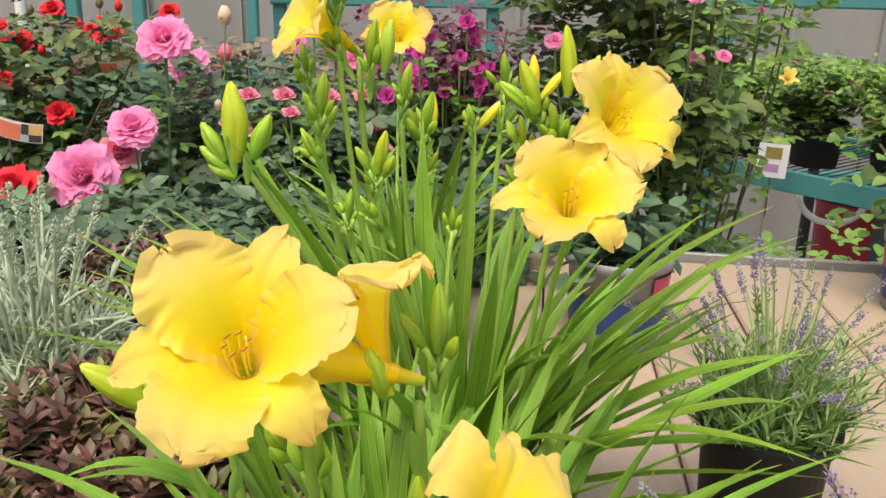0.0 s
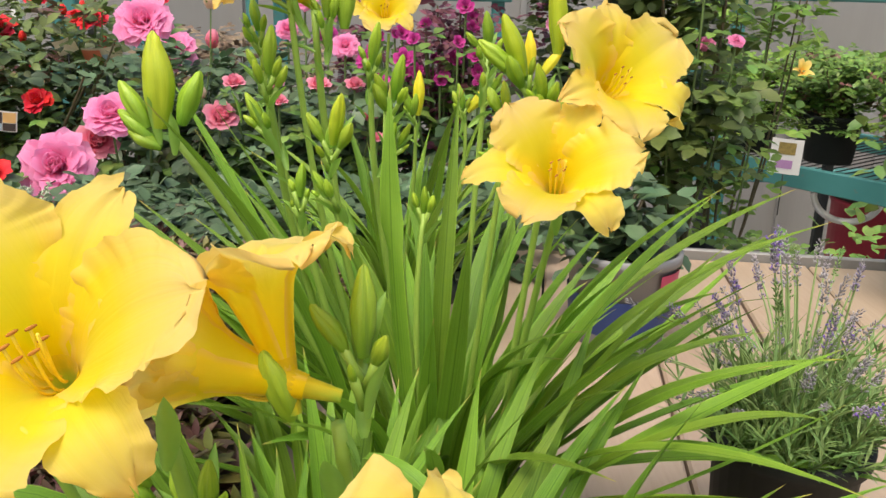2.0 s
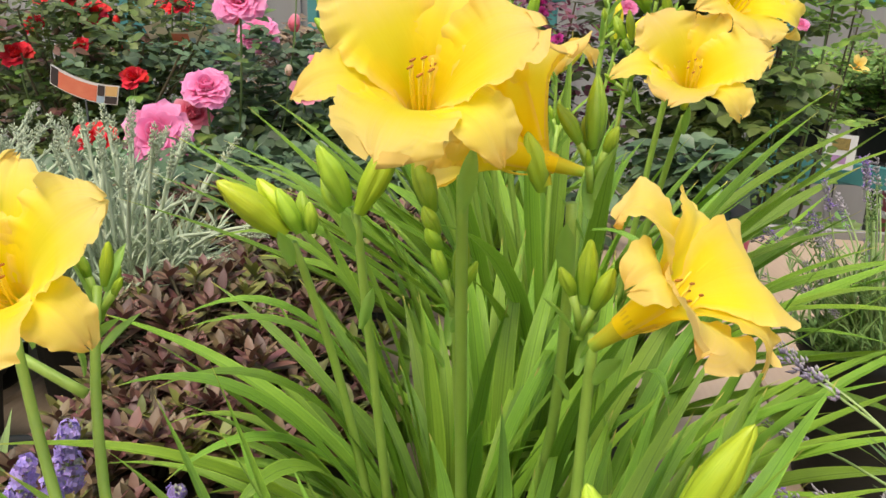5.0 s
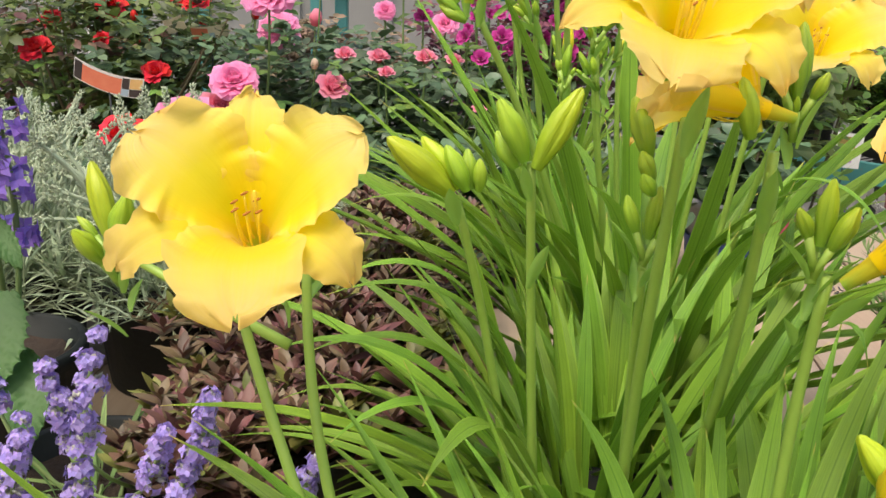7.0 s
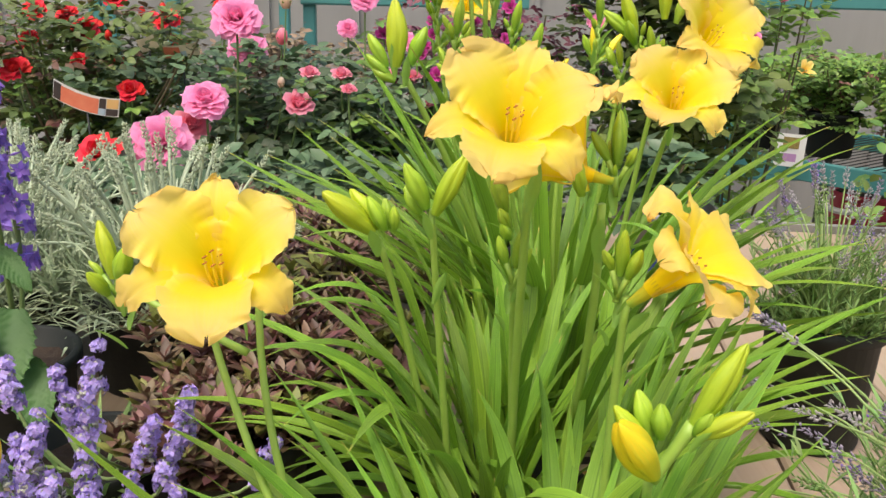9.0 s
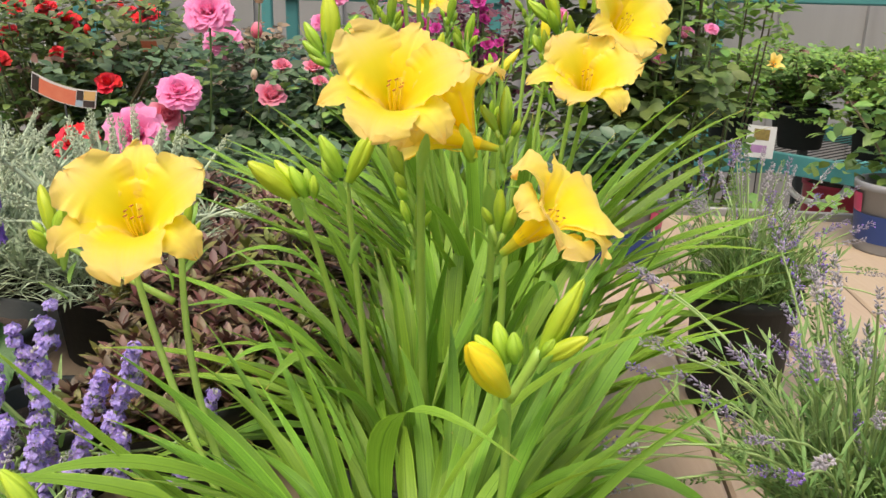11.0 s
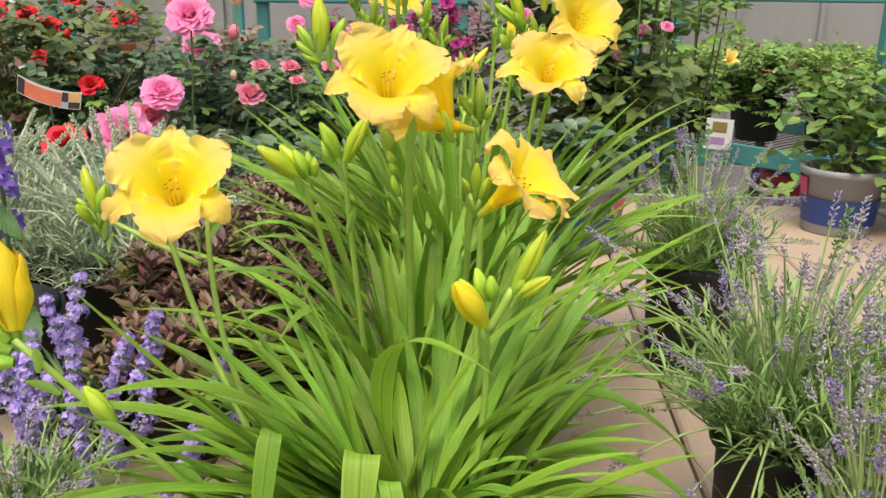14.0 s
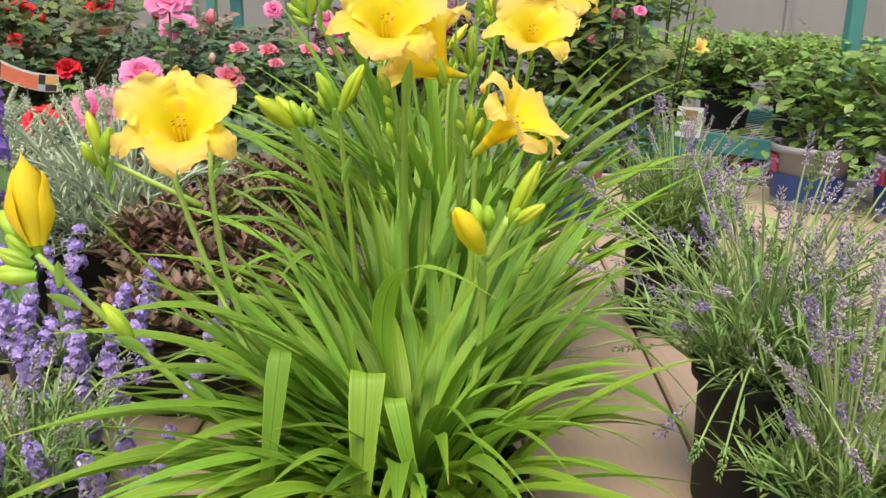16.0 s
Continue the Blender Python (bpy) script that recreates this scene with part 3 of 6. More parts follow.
def tepal(owner, m, az, length, width, flare, curl, seed, sepal=False, name="petal", tube=0.17):
    """One petal or sepal of a trumpet: a tube that opens into a deep funnel, flares and turns back at its tip, with a crimped edge."""
    r = random.Random(seed)
    nu, nv = 72, 18
    rot = Matrix.Rotation(radians(az), 4, "Z")
    crimp = {s_: (wander(r, 9), wander(r, 20), wander(r, 40)) for s_ in (-1, 1)}
    nick = {s_: (wander(r, 15), wander(r, 36)) for s_ in (-1, 1)}
    tip_line, sway = wander(r, 10), r.uniform(-1, 1)
    rad, h = 0.0040, 0.0
    rows, uvs = [], []
    ds = length / nu
    for i in range(nu + 1):
        u = i / nu
        k = max(0.0, (u - tube) / (1 - tube))
        if u < tube:
            th = radians((14 if tube < 0.3 else 8) + 10 * u / tube)
        else:
            e = min(1.0, k / 0.85)
            th = radians(24 + (flare - 24) * (e * e * (3 - 2 * e)) ** 0.72 + max(0.0, k - 0.58) / 0.42 * curl)
        if i:
            rad += ds * math.sin(th)
            h += ds * math.cos(th)
        t = V((math.sin(th), 0, math.cos(th)))
        n = V((-math.cos(th), 0, math.sin(th)))
        full = width * 0.5
        if u < tube:
            w = 0.0044 + 0.0020 * u / tube
        else:
            w = 0.0064 + (full - 0.0064) * math.sin(math.pi / 2 * min(1.0, k / 0.60)) ** 0.95
            if k > 0.60:
                w *= max(0.10, (1 - ((k - 0.60) / 0.40) ** (2.0 if sepal else 2.5)) ** 0.58 if k < 1 else 0.0)
        flat = min(1.0, k / 0.75) ** 1.5
        row = []
        for j in range(nv + 1):
            v = -1 + 2 * j / nv
            side = 1 if v > 0 else -1
            edge = abs(v) ** 3.6
            a, b, c = (f(u) for f in crimp[side])
            ruffle = k ** 0.8 * edge * (0.0052 * a + 0.0032 * b + 0.0012 * c) * (0.55 if sepal else 1.0)
            p, q = (f(u) for f in nick[side])
            wide = w * (1 + k * edge * (0.13 * p + 0.085 * q))
            # along an arc about the axis in the throat, flatter further out
            phi = max(-1.25, min(1.25, wide * v / max(rad, 0.004)))
            arc = V((rad * math.cos(phi), rad * math.sin(phi), h))
            level = V((rad, wide * v, h)) + n * (0.16 * wide * v * v)
            pt = arc.lerp(level, 0.82 * flat)
            rib = 0.0010 * math.exp(-(v * 5) ** 2) * k - 0.0006 * math.exp(-((abs(v) - 0.3) * 6) ** 2) * k
            end = max(0.0, k - 0.7) / 0.3
            pt = pt + n * (ruffle - rib) + t * (0.0034 * end * tip_line(0.5 + 0.5 * v)) + V((0, 1, 0)) * (0.0030 * sway * k * k)
            row.append(m @ (rot @ pt))
            uvs.append((j / nv, u))
        rows.append(row)
    g = Geo()
    g.grid(rows, uvs)
    return part(name, g, M_SEPAL if sepal else M_YELLOW, owner)


def daylily_flower(plant, throat, facing, roll=0.0, size=1.0, flare=66, curl=25, seed=1, down=(0, 0, -1), tweak=(), tube=0.17):
    """A trumpet flower: three broad ruffled petals over three narrower sepals, six stamens and a style.
    throat: the point where the stamens leave the tube; tweak: extra (flare, curl, length factor) for single tepals."""
    d = V(facing).normalized()
    base = V(throat) - d * (0.016 if tube < 0.3 else 0.034) * size
    m = Matrix.Translation(base) @ axes(d, roll) @ Matrix.Scale(size, 4)
    g = Geo()
    g.lathe((0, 0, 0), [(0.0022, -0.012), (0.0026, -0.008), (0.0036, 0.0), (0.0046, 0.003), (0.0052, 0.006)], 18)
    g.v = [tuple(m @ V(p)) for p in g.v]
    flower = part("flower", g, M_TUBE, plant, "ruffled yellow trumpet flower")
    tw = dict(tweak)
    for k in range(3):
        f, c, l = tw.get(2 * k, (0, 0, 1))
        tepal(flower, m @ Matrix.Translation((0, 0, -0.0006)), 120 * k + 60, 0.0550 * l, 0.0220, flare + 8 + f, curl + 22 + c, seed * 31 + k, True, "sepal", tube)
    for k in range(3):
        f, c, l = tw.get(2 * k + 1, (0, 0, 1))
        tepal(flower, m, 120 * k, 0.0530 * l, 0.0420, flare + f, curl + c, seed * 17 + k, tube=tube)
    inv = m.to_3x3().inverted()
    sag = (inv @ V(down)).normalized()
    r = random.Random(seed)
    for k in range(7):
        a = radians(60 * k + 12)
        ln = (0.018 + 0.005 * r.random()) if k < 6 else 0.024
        start = V((0.0022 * math.cos(a), 0.0022 * math.sin(a), 0.006)) + sag * 0.003
        end = start + V((0.0018 * math.cos(a), 0.0018 * math.sin(a), ln)) + sag * 0.003
        mid = (start + end) / 2 + sag * 0.0045
        pts = [m @ p for p in bez(start, mid, end - sag * 0.004, 7)]
        g = Geo()
        g.tube(pts, [0.00042 * size] * 8, 6)
        st = part("stamen" if k < 6 else "style", g, M_STAMEN, flower)
        if k < 6:
            g = Geo()
            t = (pts[-1] - pts[-2]).normalized()
            s = t.orthogonal().normalized()
            o = pts[-1] - s * 0.0012 * size
            g.tube([o, o + s * 0.0005, o + s * 0.0012, o + s * 0.0020, o + s * 0.0025], [0.0002, 0.00040, 0.00048, 0.00040, 0.0002], 6)
            part("anther", g, M_ANTHER, flower)
    return flower


def bud(owner, base, direction, length, radius, material=None, bend=0.1):
    """A spindle bud of three overlapping lobes with seams between them and a blunt, slightly open tip."""
    d = V(direction).normalized()
    radius *= 0.98
    r_ = random.Random(int(length * 1e6) + int(abs(base[0]) * 1e5))
    m = Matrix.Translation(base) @ axes(d, length * 9000)
    g = Geo()
    n, sides = 18, 30
    rows, uvs = [], []
    lump = [wander(r_, 6) for _ in range(3)]
    for i in range(n + 1):
        u = i / n
        if u < 0.5:
            r = radius * (0.46 + 0.54 * math.sin(math.pi / 2 * u / 0.5) ** 1.1)
        else:
            r = radius * max(0.0, 1 - 0.80 * ((u - 0.5) / 0.5) ** 2.1)
        if i == n:
            r = radius * 0.06
        row = []
        for k in range(sides + 1):
            a = 2 * math.pi * (k % sides) / sides
            f = (1.5 * a / math.pi + 0.22 * u) % 1.0
            lobe = int(1.5 * a / math.pi + 0.22 * u) % 3
            seam = math.exp(-(min(f, 1 - f) / 0.07) ** 2)
            rib = 0.05 * math.cos(2 * math.pi * 3 * f)
            rr = r * (0.93 + 0.10 * math.sin(math.pi * f) - 0.22 * seam * min(1, u * 3) + rib * 0.5 + 0.07 * lump[lobe](u) * math.sin(math.pi * f))
            tip = length * (0.035 * math.sin(math.pi * f) if u > 0.9 else 0)
            row.append(m @ V((rr * math.cos(a) + bend * length * u * u, rr * math.sin(a), length * u + tip)))
            uvs.append((k / sides, u))
        rows.append(row)
    g.grid(rows, uvs)
    return part("bud", g, material or M_BUD, owner)


def opening_bud(owner, base, direction, length, radius, seed):
    """A bud about to open: overlapping petals wrapped round one another, with loosened tips."""
    r = random.Random(seed)
    m = Matrix.Translation(base) @ axes(V(direction), 0)
    g = Geo()
    g.lathe((0, 0, 0), [(0.0018, -0.006), (0.0026, 0.0), (0.0040, 0.006), (0.0046, 0.012)], 14)
    g.v = [tuple(m @ V(p)) for p in g.v]
    whole = part("bud", g, M_BUD, owner, "orange-yellow bud about to open")
    for az, half, tall, off, loose in ((195, 66, 0.90, 0.86, 0.22), (75, 70, 1.06, 0.80, 0.02), (330, 60, 0.88, 1.0, -0.02), (255, 46, 0.80, 0.97, 0.06), (140, 52, 0.84, 0.98, 0.26)):
        rows, uvs = [], []
        for i in range(19):
            u = i / 18
            rr = radius * off * ((0.42 + 0.58 * math.sin(math.pi / 2 * min(1, u / 0.5)) ** 1.3) if u < 0.5 else (1 - 0.62 * ((u - 0.5) / 0.5) ** 1.8))
            w = half * (1.0 if u < 0.55 else max(0.05, 1 - ((u - 0.55) / 0.45) ** 2.2))
            row = []
            for j in range(11):
                v = -1 + 0.2 * j
                a = radians(az + w * v)
                ro = rr * (1 + 0.06 * (1 - v * v)) + loose * radius * max(0, u - 0.6) / 0.4 * 1.6 + 0.0004 * math.sin(9 * u + 3 * v + seed)
                row.append(m @ V((ro * math.cos(a), ro * math.sin(a), length * tall * (u - 0.03 * v * v * u) - loose * length * 0.3 * max(0, u - 0.8))))
                uvs.append((j / 10, u))
            rows.append(row)
        g = Geo()
        g.grid(rows, uvs)
        part("petal", g, M_BUD_OPEN, whole)
    return whole


def bract(owner, base, direction, length, width, normal=(0, -1, 0)):
    """A pointed boat-shaped bract that clasps the stem."""
    g = Geo()
    a = V(direction).normalized()
    n = V(normal) - a * V(normal).dot(a)
    n = n.normalized() if n.length > 0.01 else a.orthogonal()
    s = a.cross(n)
    rows = []
    for i in range(8):
        u = i / 7
        w = width * 0.38 * (0.25 + 1.6 * u) * (1 - u ** 1.5) ** 1.1
        c = V(base) + a * length * u + n * (0.0022 + 0.12 * length * u * u)
        rows.append([c - s * w - n * w * 0.6, c - s * w * 0.55 - n * w * 0.12, c, c + s * w * 0.55 - n * w * 0.12, c + s * w - n * w * 0.6])
    g.grid(rows)
    return part("bract", g, M_BRACT, owner)


def scape(plant, line, radius=0.0030):
    """A round flower stalk; returns it, to carry its buds and bracts."""
    pts = bez(*line, 14) if len(line) == 3 else [V(p) for p in line]
    radius *= 0.78
    g = Geo()
    n = len(pts) - 1
    g.tube(pts, [radius * (1.12 - 0.3 * i / n) for i in range(n + 1)], 10)
    return part("scape", g, M_SCAPE, plant)


def bud_cluster(stalk, at, lead, seed, big=0.034, count=5, spread=1.0, material=None):
    """A branched tip: one leading bud, smaller ones about it, and bracts under them."""
    r = random.Random(seed)
    at = V(at)
    lead = V(lead).normalized()
    s = lead.orthogonal().normalized()
    u = lead.cross(s)
    bud(stalk, at + lead * 0.006, lead, big, big * 0.158, material)
    for k in range(1, count):
        a = 2.4 * k + r.uniform(-0.3, 0.3)
        o = (s * math.cos(a) + u * math.sin(a))
        ln = big * r.uniform(0.34, 0.88) * (1 - 0.06 * k)
        d = (lead + o * spread * r.uniform(0.45, 0.85)).normalized()
        g = Geo()
        q = at - lead * 0.004 * k * 0.6
        b = q + d * 0.012
        g.tube([q, q + d * 0.006, b], [0.0018, 0.0014, 0.0016], 7)
        part("branch", g, M_SCAPE, stalk)
        bud(stalk, b - d * 0.001, d, ln, ln * r.uniform(0.17, 0.24), None, r.uniform(-0.15, 0.15))
    for k in range(5):
        a = 2.1 * k + r.uniform(0, 1)
        o = (s * math.cos(a) + u * math.sin(a))
        bract(stalk, at + lead * (0.004 - 0.008 * k), (lead + o * r.uniform(0.25, 0.8)), r.uniform(0.012, 0.024), 0.010, o)


def daylily(crown, label, seed, pot=True):
    d = thing("daylily_plant", (crown[0], crown[1], DECK), label, "daylily", "daylilies on the bench")
    if pot:
        potted(d, (crown[0], crown[1], DECK), 0.066, 0.052, 0.082)
    return d


FRONT, MIDDLE, BACK, FAR = V((-0.04, 0.165, 0.862)), V((-0.045, 0.36, 0.868)), V((0.02, 0.585, 0.868)), V((-0.03, 1.0, 0.868))

# front daylily
d1 = daylily(FRONT, "daylily in leaf with yellow flowers and buds in a black pot", 1)
leaf_fan(d1, FRONT, 76, 11, (0.12, 0.20), (44, 84), 0.055, (0, 360), (0.0075, 0.0142), 1.45, reach_x=0.12)
leaf_fan(d1, FRONT, 34, 12, (0.15, 0.225), (40, 70), 0.05, (2, 82), (0.0075, 0.0125), 1.1, reach_x=0.12)
leaf_fan(d1, FRONT + V((0.04, 0.04, 0)), 14, 15, (0.15, 0.22), (42, 66), 0.04, (5, 80), (0.007, 0.0118), 0.8, reach_x=0.12)
leaf_fan(d1, FRONT, 16, 13, (0.14, 0.22), (35, 66), 0.05, (110, 225), (0.0065, 0.0125), 1.45, reach_x=0.12)
leaf_fan(d1, FRONT, 22, 14, (0.10, 0.16), (30, 60), 0.05, (200, 340), (0.008, 0.0125), 1.3, reach_x=0.12)
s = scape(d1, ((-0.097, 0.170, 0.868), (-0.155, 0.185, 0.955), (-0.196, 0.236, 1.064)), 0.0027)
daylily_flower(d1, (-0.180, 0.207, 1.086), (0.05, -0.66, 0.75), 30, 0.90, 62, 22, 3, tweak=((5, (8, 25, 1.05)), (4, (16, 40, 1.0)), (2, (14, 25, 1.0))))
bract(s, (-0.19, 0.24, 1.05), (-0.3, 0, 1), 0.022, 0.011, (-1, 0, 0))
s = scape(d1, ((-0.093, 0.185, 0.868), (-0.170, 0.205, 0.955), (-0.172, 0.25, 1.070)), 0.0027)
bud_cluster(s, (-0.171, 0.25, 1.064), (0.2, 0.1, 1), 6, 0.016, 4, 0.8)
s = scape(d1, ((-0.178, 0.246, 1.03), (-0.21, 0.25, 1.045), (-0.243, 0.258, 1.060)), 0.0024)
bud_cluster(s, (-0.243, 0.258, 1.056), (-0.18, 0.1, 1), 4, 0.028, 5, 0.85, M_BUD_LIME)
s = scape(d1, (FRONT + V((0.02, 0.0, 0)), (0.003, 0.18, 0.95), (-0.004, 0.163, 1.020)))
bud(s, (-0.006, 0.152, 1.026), (-0.48, -0.30, 0.82), 0.034, 0.0074, M_BUD_YELLOW, 0.05)
for q, e, ln in (((-0.006, 0.163, 1.030), (-0.60, 0.05, 0.8), 0.021), ((-0.004, 0.166, 1.034), (-0.35, 0.1, 1.0), 0.019), ((-0.001, 0.162, 1.036), (-0.1, -0.1, 1.0), 0.014)):
    bud(s, q, e, ln, 0.0040, M_BUD_LIME if ln > 0.02 else M_BUD)
_g = Geo()
_g.tube(bez((-0.003, 0.161, 1.018), (0.003, 0.160, 1.030), (0.010, 0.160, 1.043), 6), [0.0026, 0.0025, 0.0024, 0.0024, 0.0026, 0.0028, 0.0030], 8)
part("branch", _g, M_SCAPE, s)
bud(s, (0.010, 0.160, 1.042), (0.42, -0.02, 0.9), 0.037, 0.0050, M_BUD_LIME, 0.03)
bud(s, (0.011, 0.156, 1.040), (0.75, -0.15, 0.60), 0.022, 0.0042, M_BUD_LIME)
bud(s, (0.010, 0.158, 1.040), (0.45, -0.35, 0.80), 0.012, 0.0032, M_BUD)
bract(s, (-0.004, 0.162, 1.000), (-0.15, -0.25, 1), 0.020, 0.011)
bract(s, (0.009, 0.158, 1.034), (0.4, -0.3, 0.9), 0.014, 0.008)
s = scape(d1, (FRONT + V((-0.05, -0.02, 0)), (-0.155, 0.11, 0.95), (-0.222, 0.088, 1.046)), 0.0025)
opening_bud(s, (-0.222, 0.090, 1.050), (-0.10, 0.10, 1), 0.041, 0.0098, 4)
for q, e, ln, rad_ in (((-0.222, 0.085, 1.036), (-0.85, -0.10, 0.10), 0.019, 0.0050), ((-0.223, 0.086, 1.041), (-0.85, 0.0, 0.35), 0.017, 0.0042),
                       ((-0.224, 0.088, 1.045), (-0.75, 0.1, 0.55), 0.015, 0.0038), ((-0.228, 0.094, 1.050), (-0.75, 0.3, 0.7), 0.020, 0.0044)):
    bud(s, q, e, ln, rad_, M_BUD)
bud(s, (-0.186, 0.098, 0.998), (-0.45, -0.10, 0.85), 0.023, 0.0044, M_BUD)
bract(s, (-0.207, 0.092, 1.018), (-0.55, -0.3, 0.55), 0.018, 0.011)
bract(s, (-0.214, 0.090, 1.030), (0.2, -0.2, 1), 0.016, 0.010)
bract(s, (-0.180, 0.100, 0.992), (-0.6, -0.3, 0.6), 0.020, 0.011)
bract(s, (-0.150, 0.112, 0.955), (-0.45, -0.3, 0.8), 0.026, 0.012)
s = scape(d1, (FRONT + V((0.035, 0.06, 0)), (0.0, 0.26, 0.97), (-0.001, 0.236, 1.066)))
daylily_flower(d1, (0.026, 0.209, 1.099), (0.68, -0.24, 0.69), 90, 0.95, 78, 40, 8, tube=0.40, tweak=((3, (4, 30, 0.82)), (0, (10, 35, 0.85)), (5, (-6, 55, 1.12)), (1, (22, 85, 1.02)), (4, (-10, 10, 1.05))))
bud_cluster(s, (-0.005, 0.238, 1.070), (0.05, -0.05, 1), 9, 0.022, 4, 0.75)
bract(s, (0.0, 0.232, 1.052), (0.3, -0.5, 0.8), 0.02, 0.012)

leaf_fan(d1, FRONT, 44, 18, (0.11, 0.19), (48, 85), 0.055, (0, 360), (0.0042, 0.0078), 1.35, reach_x=0.12)
leaf_fan(d1, FRONT, 26, 17, (0.12, 0.185), (48, 78), 0.05, (140, 235), (0.0065, 0.0115), 1.2, reach_x=0.12)
leaf_fan(d1, FRONT, 26, 16, (0.13, 0.22), (12, 42), 0.05, (160, 222), (0.0065, 0.0115), 0.75, reach_x=0.12)

# leaves that stand out from the front plant


def folded_leaf(owner, base, top, end, width):
    """A leaf that rises, creases at its top and hangs down in front."""
    base, top, end = V(base), V(top), V(end)
    up = bez(base, (base + top) / 2 + V((0, 0, 0.02)), top, 8)
    fall = bez(top, top + (end - top) * 0.12 + V((0, -0.012, 0.003)), end, 9)
    return strap_leaf(owner, up[:-1] + fall, width, 0.16, 0.05)


folded_leaf(d1, (-0.05, 0.18, 0.875), (-0.071, 0.119, 0.968), (-0.079, 0.070, 0.845), 0.0205)
folded_leaf(d1, (-0.06, 0.18, 0.875), (-0.116, 0.116, 0.983), (-0.132, 0.075, 0.845), 0.0145)
folded_leaf(d1, (-0.04, 0.17, 0.875), (-0.057, 0.112, 0.956), (-0.030, 0.078, 0.845), 0.0125)
for pts, w in ((((-0.06, 0.19, 0.88), (-0.13, 0.13, 1.035), (-0.205, 0.105, 1.005)), 0.0125),
               (((-0.03, 0.2, 0.88), (0.045, 0.17, 1.07), (0.165, 0.165, 0.875)), 0.0145),
               (((-0.02, 0.2, 0.88), (0.06, 0.17, 0.99), (0.135, 0.13, 0.90)), 0.0135),
               (((-0.02, 0.2, 0.88), (0.05, 0.16, 0.95), (0.075, 0.13, 0.955)), 0.0105),
               (((-0.05, 0.2, 0.88), (-0.02, 0.2, 1.02), (0.085, 0.19, 1.045)), 0.0125),
               (((-0.06, 0.18, 0.88), (-0.15, 0.16, 0.99), (-0.245, 0.14, 0.985)), 0.0125),
               (((-0.06, 0.18, 0.88), (-0.16, 0.13, 0.965), (-0.255, 0.10, 0.945)), 0.0115),
               (((-0.06, 0.17, 0.88), (-0.15, 0.13, 0.985), (-0.213, 0.115, 1.068)), 0.0085),
               (((-0.06, 0.16, 0.88), (-0.13, 0.11, 0.985), (-0.235, 0.065, 0.965)), 0.0085),
               (((-0.05, 0.16, 0.88), (-0.12, 0.10, 0.955), (-0.215, 0.06, 0.925)), 0.0095),
               (((-0.06, 0.17, 0.88), (-0.14, 0.12, 1.00), (-0.200, 0.075, 0.985)), 0.0075),
               (((-0.05, 0.16, 0.88), (-0.10, 0.10, 0.945), (-0.180, 0.055, 0.885)), 0.0100),
               (((-0.05, 0.19, 0.88), (-0.09, 0.17, 1.06), (0.0, 0.13, 1.005)), 0.0125)):
    strap_leaf(d1, pts, w * 1.15, 0.22, 0.2)

# middle daylily with the main flower
d2 = daylily(MIDDLE, "daylily clump with tall scapes and a large yellow flower", 2)
leaf_fan(d2, MIDDLE + V((0.07, 0.03, 0)), 26, 23, (0.13, 0.22), (38, 75), 0.05, (-60, 80), (0.0085, 0.013), 0.9)
leaf_fan(d2, MIDDLE, 34, 21, (0.11, 0.18), (55, 86), 0.05, (0, 360), (0.007, 0.012), 0.8)
leaf_fan(d2, MIDDLE + V((0.02, 0.06, 0)), 34, 24, (0.10, 0.17), (62, 86), 0.06, (0, 180), (0.008, 0.013), 0.7)
leaf_fan(d2, MIDDLE, 22, 22, (0.14, 0.21), (26, 58), 0.05, (110, 200), (0.007, 0.0115), 1.3)
s = scape(d2, (MIDDLE + V((0.005, -0.03, 0)), (-0.045, 0.30, 1.0), (-0.046, 0.258, 1.112)), 0.0033)
daylily_flower(d2, (-0.058, 0.226, 1.145), (0.03, -0.66, 0.75), 10, 0.86, 62, 20, 5, tweak=((5, (10, 22, 1.0)), (4, (14, 35, 1.0)), (2, (12, 20, 1.0))))
bud(s, (-0.056, 0.264, 1.098), (-0.25, -0.1, 0.9), 0.021, 0.0042)
bud(s, (-0.054, 0.264, 1.090), (-0.4, -0.3, 0.7), 0.012, 0.0030)
bud(s, (-0.053, 0.264, 1.085), (-0.4, -0.3, 0.5), 0.010, 0.0028)
bract(s, (-0.046, 0.258, 1.10), (0.15, -0.15, 1), 0.026, 0.013)
s = scape(d2, (MIDDLE + V((0.03, -0.01, 0)), (0.002, 0.31, 0.99), (-0.006, 0.285, 1.098)), 0.0034)
daylily_flower(d2, (-0.028, 0.284, 1.145), (-0.28, 0.20, 0.92), 70, 0.90, 70, 80, 11, tube=0.52)
daylily_flower(d2, (-0.043, 0.278, 1.121), (-0.85, 0.05, 0.20), 65, 0.88, 36, 15, 14, tube=0.5)
bud_cluster(s, (0.001, 0.288, 1.112), (-0.02, 0.05, 1), 12, 0.026, 5, 0.7)
bud(s, (-0.018, 0.277, 1.104), (-0.20, -0.2, 1), 0.022, 0.0043)
bract(s, (-0.006, 0.285, 1.068), (-0.1, -0.25, 1), 0.028, 0.015)
strap_leaf(d2, ((0.002, 0.284, 1.088), (0.022, 0.272, 1.095), (0.034, 0.262, 1.062)), 0.006, 0.3, 0.1)
s = scape(d2, (MIDDLE + V((-0.03, -0.01, 0)), (-0.085, 0.34, 0.98), (-0.092, 0.318, 1.085)), 0.003)
bud(s, (-0.095, 0.316, 1.086), (-0.35, -0.1, 1), 0.027, 0.0052)
